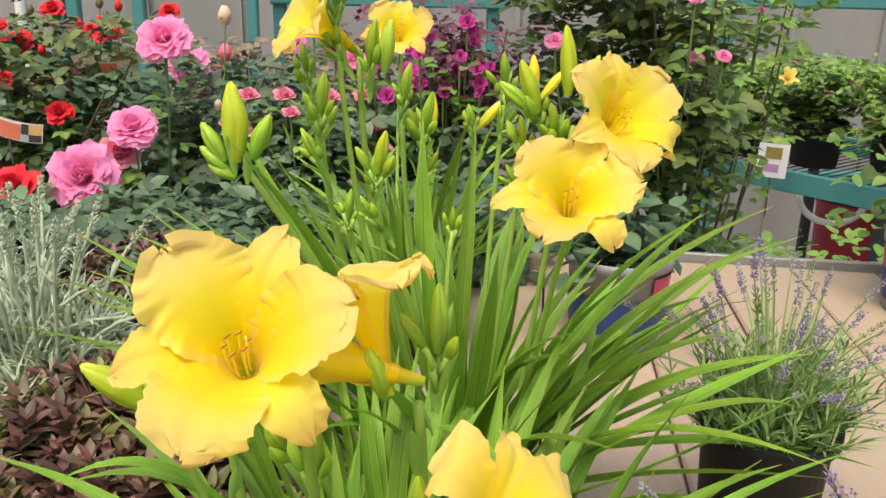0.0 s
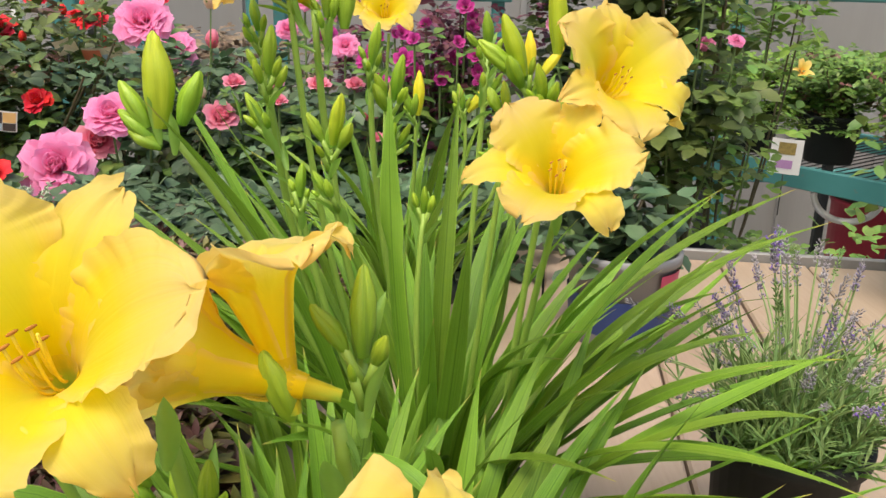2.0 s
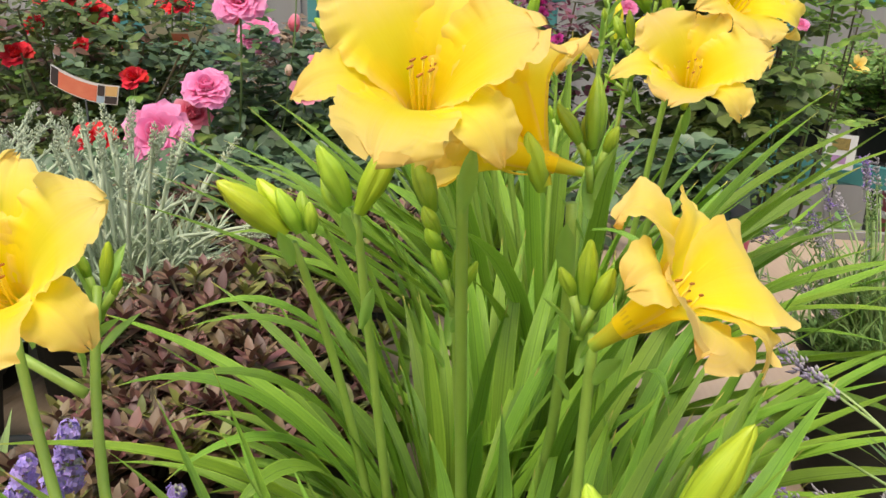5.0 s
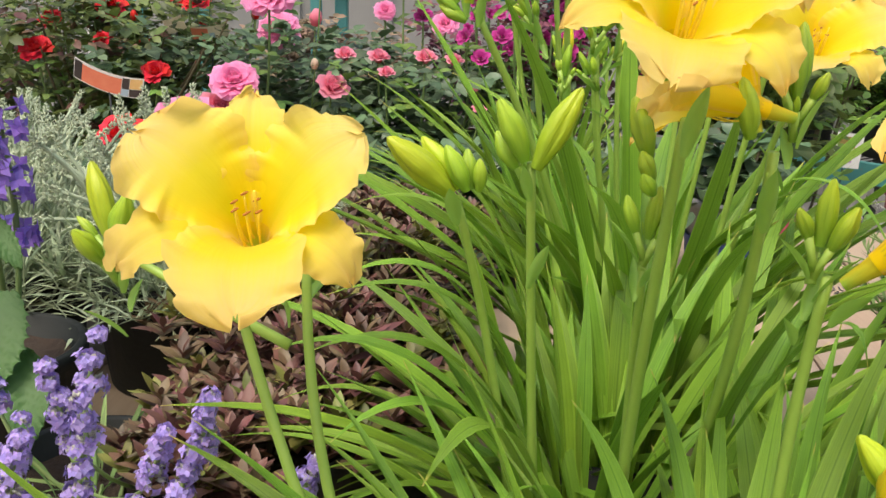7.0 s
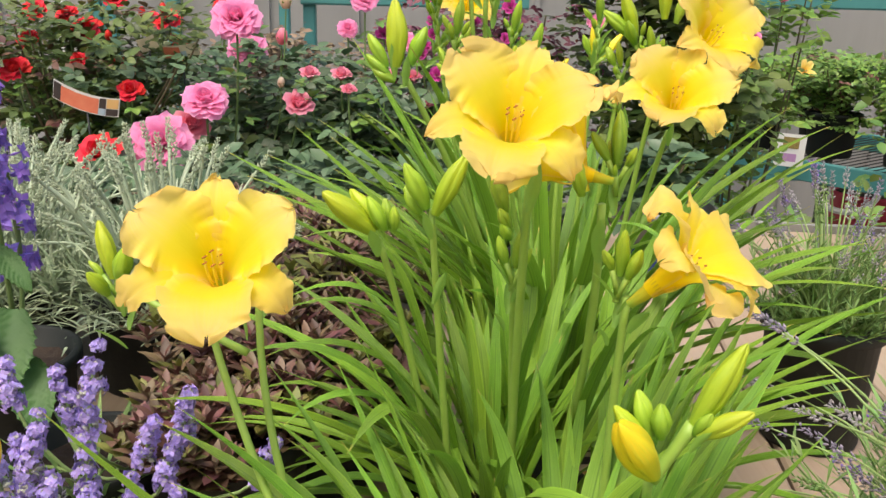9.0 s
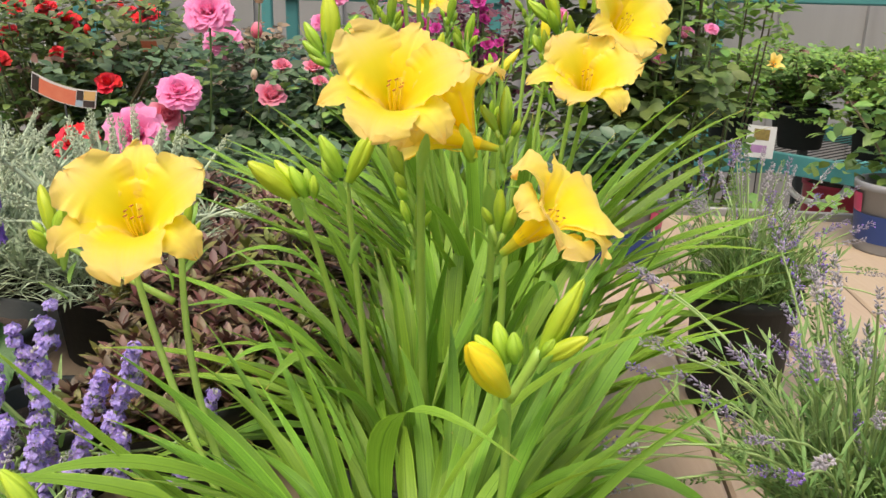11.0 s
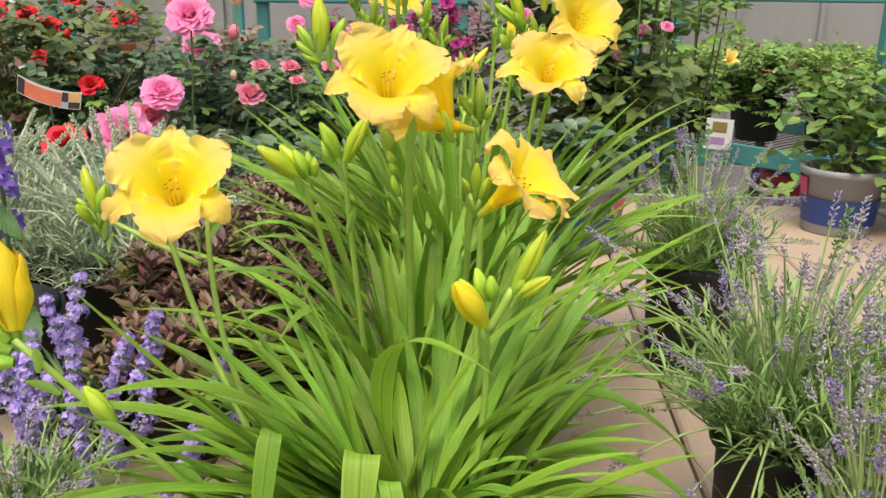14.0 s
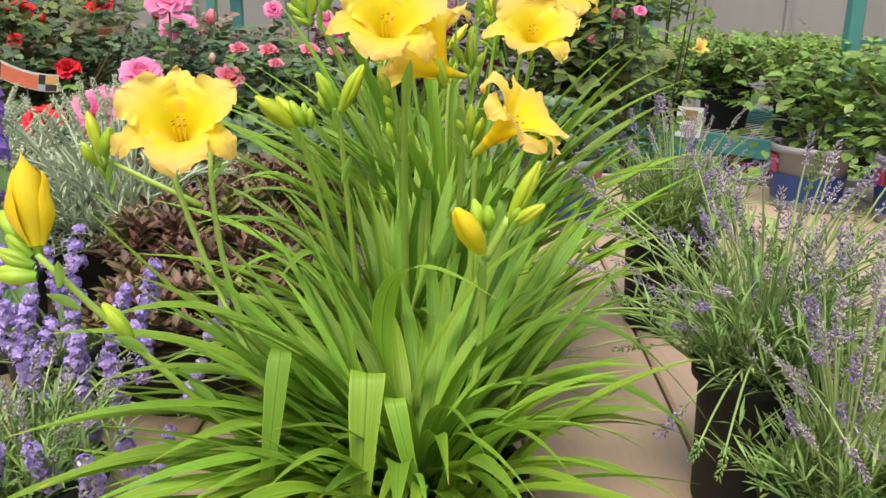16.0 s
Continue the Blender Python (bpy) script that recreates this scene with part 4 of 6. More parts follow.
bud(s, (-0.090, 0.316, 1.083), (0.42, -0.05, 1), 0.036, 0.0058, M_BUD_LIME)
bud(s, (-0.098, 0.320, 1.082), (-0.6, 0.1, 0.9), 0.017, 0.004)
bract(s, (-0.092, 0.316, 1.070), (-0.25, -0.3, 1), 0.018, 0.010)
bract(s, (-0.090, 0.322, 1.03), (0.3, -0.3, 1), 0.026, 0.011)
s = scape(d2, (MIDDLE + V((-0.04, 0.0, 0)), (-0.10, 0.36, 0.98), (-0.122, 0.332, 1.064)), 0.003)
bud(s, (-0.125, 0.330, 1.068), (-0.75, -0.1, 0.75), 0.036, 0.0068, M_BUD_LIME)
bud(s, (-0.121, 0.333, 1.070), (-0.62, 0.1, 0.9), 0.027, 0.0052, M_BUD_LIME)
bud(s, (-0.118, 0.328, 1.070), (-0.45, -0.1, 1), 0.021, 0.0042)
bud(s, (-0.116, 0.332, 1.070), (-0.22, 0.1, 1), 0.017, 0.0038)
bud(s, (-0.113, 0.328, 1.070), (0.1, -0.1, 1), 0.014, 0.0032)
bract(s, (-0.122, 0.330, 1.055), (-0.2, -0.3, 1), 0.02, 0.014)
s = scape(d2, (MIDDLE + V((0.01, -0.02, 0)), (-0.045, 0.31, 0.97), (-0.048, 0.290, 1.052)), 0.0026)
bud_cluster(s, (-0.048, 0.290, 1.056), (0.1, 0, 1), 17, 0.021, 4, 0.6)
for pts, w in ((((-0.02, 0.33, 0.88), (0.03, 0.29, 1.08), (0.035, 0.27, 1.02)), 0.010),
               (((-0.01, 0.34, 0.88), (0.0, 0.3, 1.03), (0.03, 0.28, 1.06)), 0.011),
               (((-0.07, 0.34, 0.88), (-0.12, 0.32, 1.03), (-0.20, 0.31, 1.0)), 0.012),
               (((-0.07, 0.38, 0.88), (-0.09, 0.36, 1.05), (-0.186, 0.36, 1.008)), 0.0105),
               (((-0.07, 0.38, 0.88), (-0.10, 0.35, 1.07), (-0.180, 0.34, 1.022)), 0.0110),
               (((-0.06, 0.39, 0.88), (-0.09, 0.37, 1.09), (-0.174, 0.37, 1.052)), 0.0095),
               (((-0.06, 0.39, 0.88), (-0.10, 0.38, 1.08), (-0.176, 0.39, 1.070)), 0.0090),
               (((-0.06, 0.40, 0.88), (-0.09, 0.40, 1.09), (-0.168, 0.41, 1.082)), 0.0085),
               (((-0.07, 0.37, 0.88), (-0.11, 0.34, 1.03), (-0.190, 0.33, 0.990)), 0.0110),
               (((-0.07, 0.36, 0.88), (-0.12, 0.33, 1.01), (-0.175, 0.30, 0.960)), 0.0100),
               (((-0.07, 0.33, 0.88), (-0.10, 0.28, 1.03), (-0.13, 0.24, 0.98)), 0.013)):
    strap_leaf(d2, pts, w, 0.25, 0.3)

leaf_fan(d2, MIDDLE + V((-0.03, 0.10, 0)), 30, 25, (0.08, 0.14), (25, 60), 0.05, (0, 360), (0.007, 0.011), 1.0)

# back daylily, the tallest clump
d3 = daylily(BACK, "large daylily clump with long arching leaves and yellow flowers", 3)
leaf_fan(d3, BACK, 62, 31, (0.17, 0.285), (54, 87), 0.07, (0, 360), (0.010, 0.0165), 0.95)
leaf_fan(d3, BACK, 13, 32, (0.20, 0.32), (35, 60), 0.05, (-60, 60), (0.010, 0.015), 0.8)
leaf_fan(d3, BACK, 20, 33, (0.20, 0.30), (35, 60), 0.05, (130, 230), (0.009, 0.013), 0.5)
for pts, w in ((((0.04, 0.54, 0.89), (0.10, 0.53, 1.04), (0.187, 0.565, 1.103)), 0.0145),
               (((0.05, 0.53, 0.89), (0.11, 0.50, 1.03), (0.182, 0.518, 1.085)), 0.012),
               (((0.04, 0.53, 0.89), (0.10, 0.48, 1.04), (0.213, 0.52, 1.032)), 0.0135),
               (((0.05, 0.52, 0.885), (0.13, 0.46, 1.00), (0.270, 0.54, 1.015)), 0.014),
               (((0.05, 0.52, 0.885), (0.15, 0.43, 1.05), (0.232, 0.46, 1.005)), 0.011),
               (((0.05, 0.52, 0.885), (0.12, 0.41, 0.98), (0.200, 0.395, 1.053)), 0.009),
               (((0.05, 0.50, 0.875), (0.14, 0.40, 1.01), (0.235, 0.42, 0.93)), 0.015),
               (((0.05, 0.50, 0.875), (0.12, 0.43, 0.975), (0.21, 0.43, 0.91)), 0.013),
               (((0.01, 0.55, 0.89), (-0.012, 0.53, 1.05), (-0.012, 0.57, 1.165)), 0.0145),
               (((0.02, 0.55, 0.89), (0.03, 0.46, 1.03), (0.035, 0.45, 1.11)), 0.010),
               (((0.0, 0.55, 0.89), (-0.09, 0.52, 1.05), (-0.19, 0.56, 1.10)), 0.009),
               (((0.0, 0.55, 0.89), (-0.10, 0.50, 1.04), (-0.22, 0.53, 1.065)), 0.009),
               (((0.0, 0.55, 0.89), (-0.08, 0.50, 1.02), (-0.17, 0.50, 1.05)), 0.009)):
    strap_leaf(d3, pts, w * 1.3, 0.3, 0.25)
s = scape(d3, (BACK + V((0.03, -0.03, 0)), (0.075, 0.55, 1.02), (0.082, 0.500, 1.105)))
daylily_flower(d3, (0.077, 0.471, 1.132), (-0.06, -0.66, 0.75), 10, 0.98, 64, 22, 21, tweak=((4, (10, 40, 1.0)), (2, (12, 10, 1.1))))
bract(s, (0.082, 0.498, 1.095), (0, -0.3, 1), 0.02, 0.01)
s = scape(d3, (BACK + V((0.04, 0.0, 0)), (0.075, 0.58, 1.05), (0.088, 0.545, 1.165)))
daylily_flower(d3, (0.109, 0.512, 1.174), (0.34, -0.72, 0.60), 22, 0.98, 64, 26, 24, tweak=((4, (10, 70, 1.1)),))
bud(s, (0.083, 0.545, 1.185), (0.0, 0.05, 1), 0.043, 0.0055, M_BUD_LIME)
bud(s, (0.092, 0.545, 1.182), (0.25, 0.05, 1), 0.030, 0.0045)
bud_cluster(s, (0.068, 0.565, 1.165), (-0.3, 0.05, 1), 25, 0.036, 5, 0.6, M_BUD_LIME)
bud_cluster(s, (0.078, 0.555, 1.150), (-0.1, -0.2, 1), 26, 0.024, 5, 0.8)
s = scape(d3, (BACK + V((-0.03, -0.01, 0)), (-0.05, 0.54, 1.02), (-0.117, 0.490, 1.145)), 0.0034)
bud(s, (-0.122, 0.488, 1.148), (0.08, 0.05, 1), 0.046, 0.0078, M_BUD_LIME)
bud(s, (-0.111, 0.488, 1.150), (0.3, 0.05, 1), 0.028, 0.0056, M_BUD)
bud(s, (-0.128, 0.488, 1.148), (-0.5, 0.05, 1), 0.026, 0.0048)
bud(s, (-0.126, 0.488, 1.142), (-0.9, 0.0, 0.8), 0.022, 0.0044)
bud(s, (-0.122, 0.488, 1.138), (-0.9, -0.1, 0.45), 0.018, 0.0042)
bract(s, (-0.115, 0.488, 1.135), (0.1, -0.2, 1), 0.024, 0.012)
bract(s, (-0.122, 0.488, 1.14), (-0.1, -0.1, 1), 0.026, 0.011)
s = scape(d3, (BACK + V((-0.02, 0.02, 0)), (-0.055, 0.60, 1.05), (-0.055, 0.565, 1.205)), 0.0032)
daylily_flower(d3, (-0.088, 0.560, 1.232), (-0.72, -0.38, 0.58), 40, 1.02, 60, 40, 27, tube=0.40)
bud_cluster(s, (-0.048, 0.565, 1.195), (0.05, 0, 1), 28, 0.028, 5, 0.7)
bud(s, (-0.038, 0.565, 1.195), (0.05, 0.0, 1), 0.034, 0.0055)
s = scape(d3, (BACK + V((-0.03, 0.0, 0)), (-0.075, 0.57, 1.03), (-0.078, 0.54, 1.165)), 0.003)
bud_cluster(s, (-0.078, 0.54, 1.165), (0.05, 0, 1), 29, 0.026, 6, 0.7)
bud_cluster(s, (-0.078, 0.54, 1.135), (-0.5, 0, 1), 30, 0.022, 4, 0.7)
s = scape(d3, (BACK + V((0.0, 0.03, 0)), (-0.03, 0.62, 1.05), (-0.028, 0.62, 1.165)), 0.003)
bud_cluster(s, (-0.028, 0.62, 1.165), (0.1, 0, 1), 31, 0.026, 5, 0.8)
s = scape(d3, (BACK + V((-0.01, -0.02, 0)), (-0.045, 0.53, 1.0), (-0.058, 0.52, 1.10)), 0.0028)
bud_cluster(s, (-0.058, 0.52, 1.10), (0, 0, 1), 32, 0.019, 5, 0.6)
s = scape(d3, (BACK + V((0.0, -0.02, 0)), (0.0, 0.53, 1.0), (0.010, 0.55, 1.09)), 0.0026)
bud_cluster(s, (0.010, 0.55, 1.085), (0.05, 0, 1), 33, 0.016, 4, 0.5)

for k, (x, y, z) in enumerate(((-0.095, 0.60, 1.185), (-0.070, 0.56, 1.235), (-0.012, 0.60, 1.145), (0.060, 0.58, 1.140), (0.048, 0.63, 1.175), (-0.040, 0.52, 1.130))):
    s = scape(d3, (BACK + V((x * 0.25, 0.02, 0)), (x * 0.8, y, 1.02), (x, y, z)), 0.0028)
    bud_cluster(s, (x, y, z), (0.12 * (k % 3 - 1), -0.05, 1), 300 + k, 0.020 + 0.004 * (k % 3), 5, 0.9, M_BUD_LIME if k % 2 else None)
    bud_cluster(s, (x * 0.98, y, z - 0.028), (0.5 * (-1) ** k, -0.1, 0.8), 320 + k, 0.016, 3, 0.8)

# far daylily
d4 = daylily(FAR, "daylily further back with a pale yellow flower", 4)
leaf_fan(d4, FAR, 54, 41, (0.13, 0.22), (50, 87), 0.05, (0, 360), (0.009, 0.014), 0.7)
s = scape(d4, (FAR + V((-0.02, 0.02, 0)), (-0.06, 1.1, 1.05), (-0.052, 1.11, 1.165)))
daylily_flower(d4, (-0.056, 1.090, 1.192), (0.02, -0.70, 0.66), 15, 1.08, 66, 22, 41)
s = scape(d4, (FAR + V((0.0, 0.0, 0)), (-0.01, 0.96, 1.0), (-0.012, 0.95, 1.085)))
bud(s, (-0.010, 0.95, 1.09), (0.1, 0, 1), 0.045, 0.0065, M_BUD_YELLOW)
bud_cluster(s, (-0.014, 0.95, 1.085), (-0.3, 0, 1), 42, 0.03, 4, 0.6)
s = scape(d4, (FAR + V((0.03, 0.0, 0)), (0.05, 0.97, 1.0), (0.040, 0.97, 1.09)))
bud(s, (0.043, 0.97, 1.093), (0.75, 0, 0.75), 0.045, 0.0066, M_BUD_YELLOW)
bud_cluster(s, (0.038, 0.97, 1.09), (-0.1, 0, 1), 43, 0.026, 5, 0.7)
s = scape(d4, (FAR + V((0.05, 0.02, 0)), (0.10, 1.0, 1.03), (0.110, 1.0, 1.12)))
bud_cluster(s, (0.110, 1.0, 1.125), (0.05, 0, 1), 44, 0.045, 6, 0.7, M_BUD_YELLOW)
bud(s, (0.118, 1.0, 1.125), (0.75, 0, 0.8), 0.045, 0.006, M_BUD_YELLOW)

# ---- lavenders ----


def lavender_spike(g, at, axis, length, r, fresh=True, wide=0.0045, dense=6, florets=None):
    """Whorls of small florets up the end of a stem."""
    a = V(axis).normalized()
    s = a.orthogonal().normalized()
    u = a.cross(s)
    n = max(5, int(length / 0.0030))
    for i in range(n):
        f = i / (n - 1)
        if i == 0 and n > 5:
            f = -0.18
        w = wide * (1.0 - 0.45 * max(0, f)) * (0.8 if f < 0 else 1)
        for k in range(dense):
            t = 2 * math.pi * (k + 0.5 * (i % 2)) / dense + r.uniform(-0.25, 0.25)
            o = s * math.cos(t) + u * math.sin(t)
            c = V(at) + a * (length * f + r.uniform(-0.0016, 0.0016)) + o * w * r.uniform(0.1, 0.6)
            d = o + a * r.uniform(0.9, 1.8)
            ln = wide * r.uniform(0.9, 1.5)
            g.blob(c, d, ln, w * 0.34)
            if florets is not None and r.random() < 0.24:
                q = c + d.normalized() * ln * 0.85
                for b in range(3):
                    florets.blob(q, d * 0.5 + V((r.uniform(-1, 1), r.uniform(-1, 1), r.uniform(-1, 1))) * 0.7, wide * 0.6, wide * 0.2)


def lavender_plant(at, label, seed, stems, r_pot, height, lean=(0, 0), spread=0.9, group="lavenders on the bench", fresh=0.6, pot_h=0.10, bushy=1.0, skirt=0):
    p = thing("lavender_plant", at, label, "lavender", group)
    potted(p, at, r_pot, r_pot * 0.8, pot_h)
    r = random.Random(seed)
    top = V(at) + V((0, 0, pot_h - 0.015))
    # low needle foliage
    g = Geo()
    for k in range(int(105 * bushy)):
        a, e = r.uniform(0, 360), r.uniform(10, 85)
        b = top + around(0, a) * r.uniform(0, r_pot * 0.7)
        d = around(e, a)
        ln = r.uniform(0.035, 0.075) * bushy
        line = bez(b, b + d * ln * 0.6, b + d * ln + V((0, 0, ln * 0.2)), 5)
        g.tube(line, [0.0011, 0.001, 0.0009, 0.0008, 0.0007, 0.0005], 4, False)
        for i in range(1, 6):
            for q in range(4):
                o = around(r.uniform(10, 60), r.uniform(0, 360)) + d * 0.6
                g.leaflet(line[i], o, V((0, 0, 1)) + around(0, a) * 0.1, r.uniform(0.012, 0.028), 0.0012, 0.3, 0.15, 2)
    part("foliage", g, M_LAV_LEAF, p)
    for k in range(stems + skirt):
        a = r.uniform(0, 360)
        e = 90 - abs(r.gauss(0, 1)) * 24 * spread - 4
        e = max(18, e)
        if k >= stems:
            a, e = r.uniform(150, 330), r.uniform(5, 55)
        b = top + around(0, a) * r.uniform(0, r_pot * 0.6)
        ln = height * r.uniform(0.42, 1.05)
        d = (around(e, a) + V((lean[0], lean[1], 0))).normalized()
        tip = b + d * ln
        mid = b + V((0, 0, 1)) * ln * 0.35 + d * ln * 0.25
        line = bez(b, mid, tip, 7)
        g = Geo()
        g.tube(line, [0.0010, 0.0010, 0.0009, 0.0009, 0.0008, 0.0008, 0.0007, 0.0006], 4, False)
        for i in (1, 2, 3):
            for q in (-1, 1):
                o = (line[i + 1] - line[i]).normalized() + around(10, a + 90 * q + 40 * i) * 0.8
                g.leaflet(line[i], o, V((0, 0, 1)), r.uniform(0.012, 0.026), 0.0011, 0.3, 0.1, 2)
        st = part("flower_stem", g, M_LAV_STEM, p)
        g = Geo()
        ax = line[-1] - line[-2]
        q = r.random()
        gf = Geo() if q < fresh * 0.75 else None
        lavender_spike(g, tip - ax.normalized() * 0.004, ax, r.uniform(0.012, 0.028), r, True, r.uniform(0.0023, 0.0034), 6, gf)
        part("flower_spike", g, M_LAV_BLOOM if q < fresh else (M_LAV_DRY if q < 0.80 else M_LAV_LEAF), st)
        if gf is not None and gf.v:
            gm = gf.mesh("floret", M_LAV_FLORET)
            part("floret", gm, None, st)
    return p


lavender_plant((0.272, 0.600, DECK), "lavender with thin purple spikes in a black pot", 51, 84, 0.054, 0.132, (0.0, 0.0), 1.5, fresh=0.32, pot_h=0.125, bushy=0.95)
lavender_plant((0.208, 0.236, DECK), "lavender with fresh purple spikes in a black pot", 52, 92, 0.043, 0.165, (0.08, 0.12), 1.1, fresh=0.55, pot_h=0.116, bushy=1.25, skirt=44)
lavender_plant((0.222, 0.140, DECK), "lavender at the bench front with green and purple spikes", 54, 84, 0.046, 0.15, (0.02, 0.04), 0.7, fresh=0.3, pot_h=0.075, bushy=0.75)


def silver_lavender(at, label, seed, tall=1.0):
    """Grey-leaved lavender: a dense low mound and upright budded stalks."""
    p = thing("silver_lavender", at, label, "lavender", "left bench plants")
    potted(p, at, 0.075, 0.06, 0.11)
    r = random.Random(seed)
    top = V(at) + V((0, 0, 0.09))
    g = Geo()
    for k in range(190):
        a, e = r.uniform(0, 360), r.uniform(-12, 70)
        b = top + around(0, a) * r.uniform(0, 0.085)
        ln = r.uniform(0.030, 0.070)
        d = around(e, a)
        line = bez(b, b + d * ln * 0.5, b + d * ln + V((0, 0, 0.1 * ln)), 5)
        g.tube(line, 0.0009, 4, False)
        for i in range(1, 6):
            for q in range(3):
                o = around(r.uniform(0, 70), r.uniform(0, 360)) + d * 0.5
                g.leaflet(line[i], o, V((0, 0, 1)), r.uniform(0.02, 0.042), 0.0016, 0.3, 0.2, 2)
    part("foliage", g, M_SILVER, p)
    for k in range(58):
        a = r.uniform(0, 360)
        e = max(25, 90 - abs(r.gauss(0, 1)) * 26 - 3)
        b = top + around(0, a) * r.uniform(0, 0.06)
        ln = r.uniform(0.11, 0.18) * tall
        d = (around(e, a) + V((-0.12, 0, 0))).normalized()
        line = bez(b, b + V((0, 0, 1)) * ln * 0.4 + d * ln * 0.2, b + d * ln, 6)
        g = Geo()
        g.tube(line, [0.0020, 0.0020, 0.0019, 0.0019, 0.0018, 0.0017, 0.0016], 5, False)
        for i in (1, 2, 3, 4):
            for q in range(3):
                g.leaflet(line[i], (line[i + 1] - line[i]).normalized() + around(r.uniform(-20, 40), r.uniform(0, 360)) * 0.8, V((0, 0, 1)), r.uniform(0.014, 0.028), 0.0016, 0.3, 0.2, 2)
        st = part("flower_stem", g, M_SILVER_STALK, p)
        g = Geo()
        ax = line[-1] - line[-2]
        lavender_spike(g, line[-1] - ax * 0.3, ax, r.uniform(0.018, 0.032), r, False, 0.0038, 8)
        part("bud_head", g, M_SILVER_STALK, st)
    return p


silver_lavender((-0.545, 0.70, DECK), "silver-grey lavender with arching pale stalks", 63, 0.82)
silver_lavender((-0.385, 0.70, DECK), "silver-grey lavender with tall budded stalks", 61, 0.92)
silver_lavender((-0.60, 0.84, DECK), "silver-grey lavender mound with pale stalks", 62, 0.85)


def lilac_spike(owner, base, tip, seed, length=0.05):
    """A stout stem with a thick lilac flower spike."""
    r = random.Random(seed)
    g = Geo()
    base, tip = V(base), V(tip)
    mid = V((tip.x + r.uniform(-0.012, 0.012), tip.y + r.uniform(-0.01, 0.01), tip.z - 0.045))
    line = bez(base, mid, tip, 6)
    g.tube(line, 0.0012, 5, False)
    st = part("flower_stem", g, M_LAV_STEM, owner)
    a = (line[-1] - line[-2]).normalized()
    s = a.orthogonal().normalized()
    u = a.cross(s)
    g, gp = Geo(), Geo()
    n = max(3, round(length / 0.0078))
    for i in range(n):
        f = i / max(1, n - 1)
        size = 0.0078 * (1 - 0.45 * f) * r.uniform(0.85, 1.15)
        c = tip + a * length * (f - 0.5) + (s * r.uniform(-1, 1) + u * r.uniform(-1, 1)) * 0.0016
        # a whorl of short stalked florets, uneven all round
        for k in range(34 if i < n - 1 else 20):
            t = r.uniform(0, 6.28)
            o = (s * math.cos(t) + u * math.sin(t) + a * r.uniform(-0.55, 0.7)).normalized()
            q = c + o * size * r.uniform(0.55, 1.1)
            nn = (o + a * r.uniform(-0.2, 0.6)).normalized()
            e1 = nn.orthogonal().normalized()
            e2 = nn.cross(e1)
            sz = 0.0033 * r.uniform(0.6, 1.2)
            for b in range(4):
                w = e1 * math.cos(b * 1.571 + t) + e2 * math.sin(b * 1.571 + t)
                g.leaflet(q, w + nn * r.uniform(0.1, 0.7), nn, sz, sz * 0.42, 0.2, 0.3, 2)
        for k in range(16):
            t = r.uniform(0, 6.28)
            o = s * math.cos(t) + u * math.sin(t)
            gp.blob(c + o * size * 0.2, o + a * r.uniform(-0.1, 0.9), size * 0.85, 0.0012)
    part("flower_spike", g, M_LILAC, st)
    tagged(part("calyx", gp, M_LILAC_PALE, st), "", "", "", "stuff")
    return st


_lil = thing("lilac_lavender", (-0.33, 0.40, DECK), "lavender with thick lilac flower spikes in a black pot", "lavender", "left bench plants")
potted(_lil, (-0.345, 0.43, DECK), 0.055, 0.046, 0.070)
_r = random.Random(71)
_root = V((-0.335, 0.41, DECK + 0.055))
for k, p in enumerate(((-0.297, 0.345, 0.975), (-0.319, 0.35, 0.948), (-0.300, 0.335, 0.948), (-0.337, 0.34, 0.925), (-0.349, 0.345, 0.905), (-0.302, 0.33, 0.918),
                       (-0.296, 0.32, 0.895), (-0.266, 0.34, 0.927), (-0.243, 0.345, 0.944), (-0.252, 0.335, 0.918), (-0.272, 0.32, 0.900), (-0.245, 0.315, 0.893),
                       (-0.193, 0.345, 0.912), (-0.330, 0.31, 0.893), (-0.365, 0.37, 0.950), (-0.20, 0.28, 0.885), (-0.175, 0.33, 0.885), (-0.36, 0.31, 0.88),
                       (-0.265, 0.24, 0.872), (-0.30, 0.22, 0.862), (-0.235, 0.22, 0.868), (-0.33, 0.23, 0.870), (-0.21, 0.23, 0.862), (-0.28, 0.28, 0.875), (-0.329, 0.28, 0.940), (-0.303, 0.28, 0.922), (-0.282, 0.28, 0.912), (-0.318, 0.28, 0.900), (-0.258, 0.28, 0.888), (-0.302, 0.27, 0.868), (-0.300, 0.175, 0.888), (-0.272, 0.175, 0.884), (-0.243, 0.170, 0.880), (-0.205, 0.165, 0.872))):
    lilac_spike(_lil, _root + V((_r.uniform(-0.03, 0.03), _r.uniform(-0.04, 0.02), 0)), p, 700 + k, _r.uniform(0.026, 0.044))
_g = Geo()
for k in range(46):
    a, e = _r.uniform(0, 360), _r.uniform(20, 85)
    b = _root + around(0, a) * _r.uniform(0, 0.05)
    _g.leaflet(b, around(e, a), V((0, 0, 1)), _r.uniform(0.03, 0.06), 0.0020, 0.3, 0.3, 4)
part("foliage", _g, M_LAV_LEAF, _lil)
lavender_plant((-0.30, 0.215, DECK), "young lavender with pale unopened buds at the bench front", 72, 20, 0.050, 0.085, (0, 0), 0.9, "left bench plants", 0.12, 0.06, 0.7)

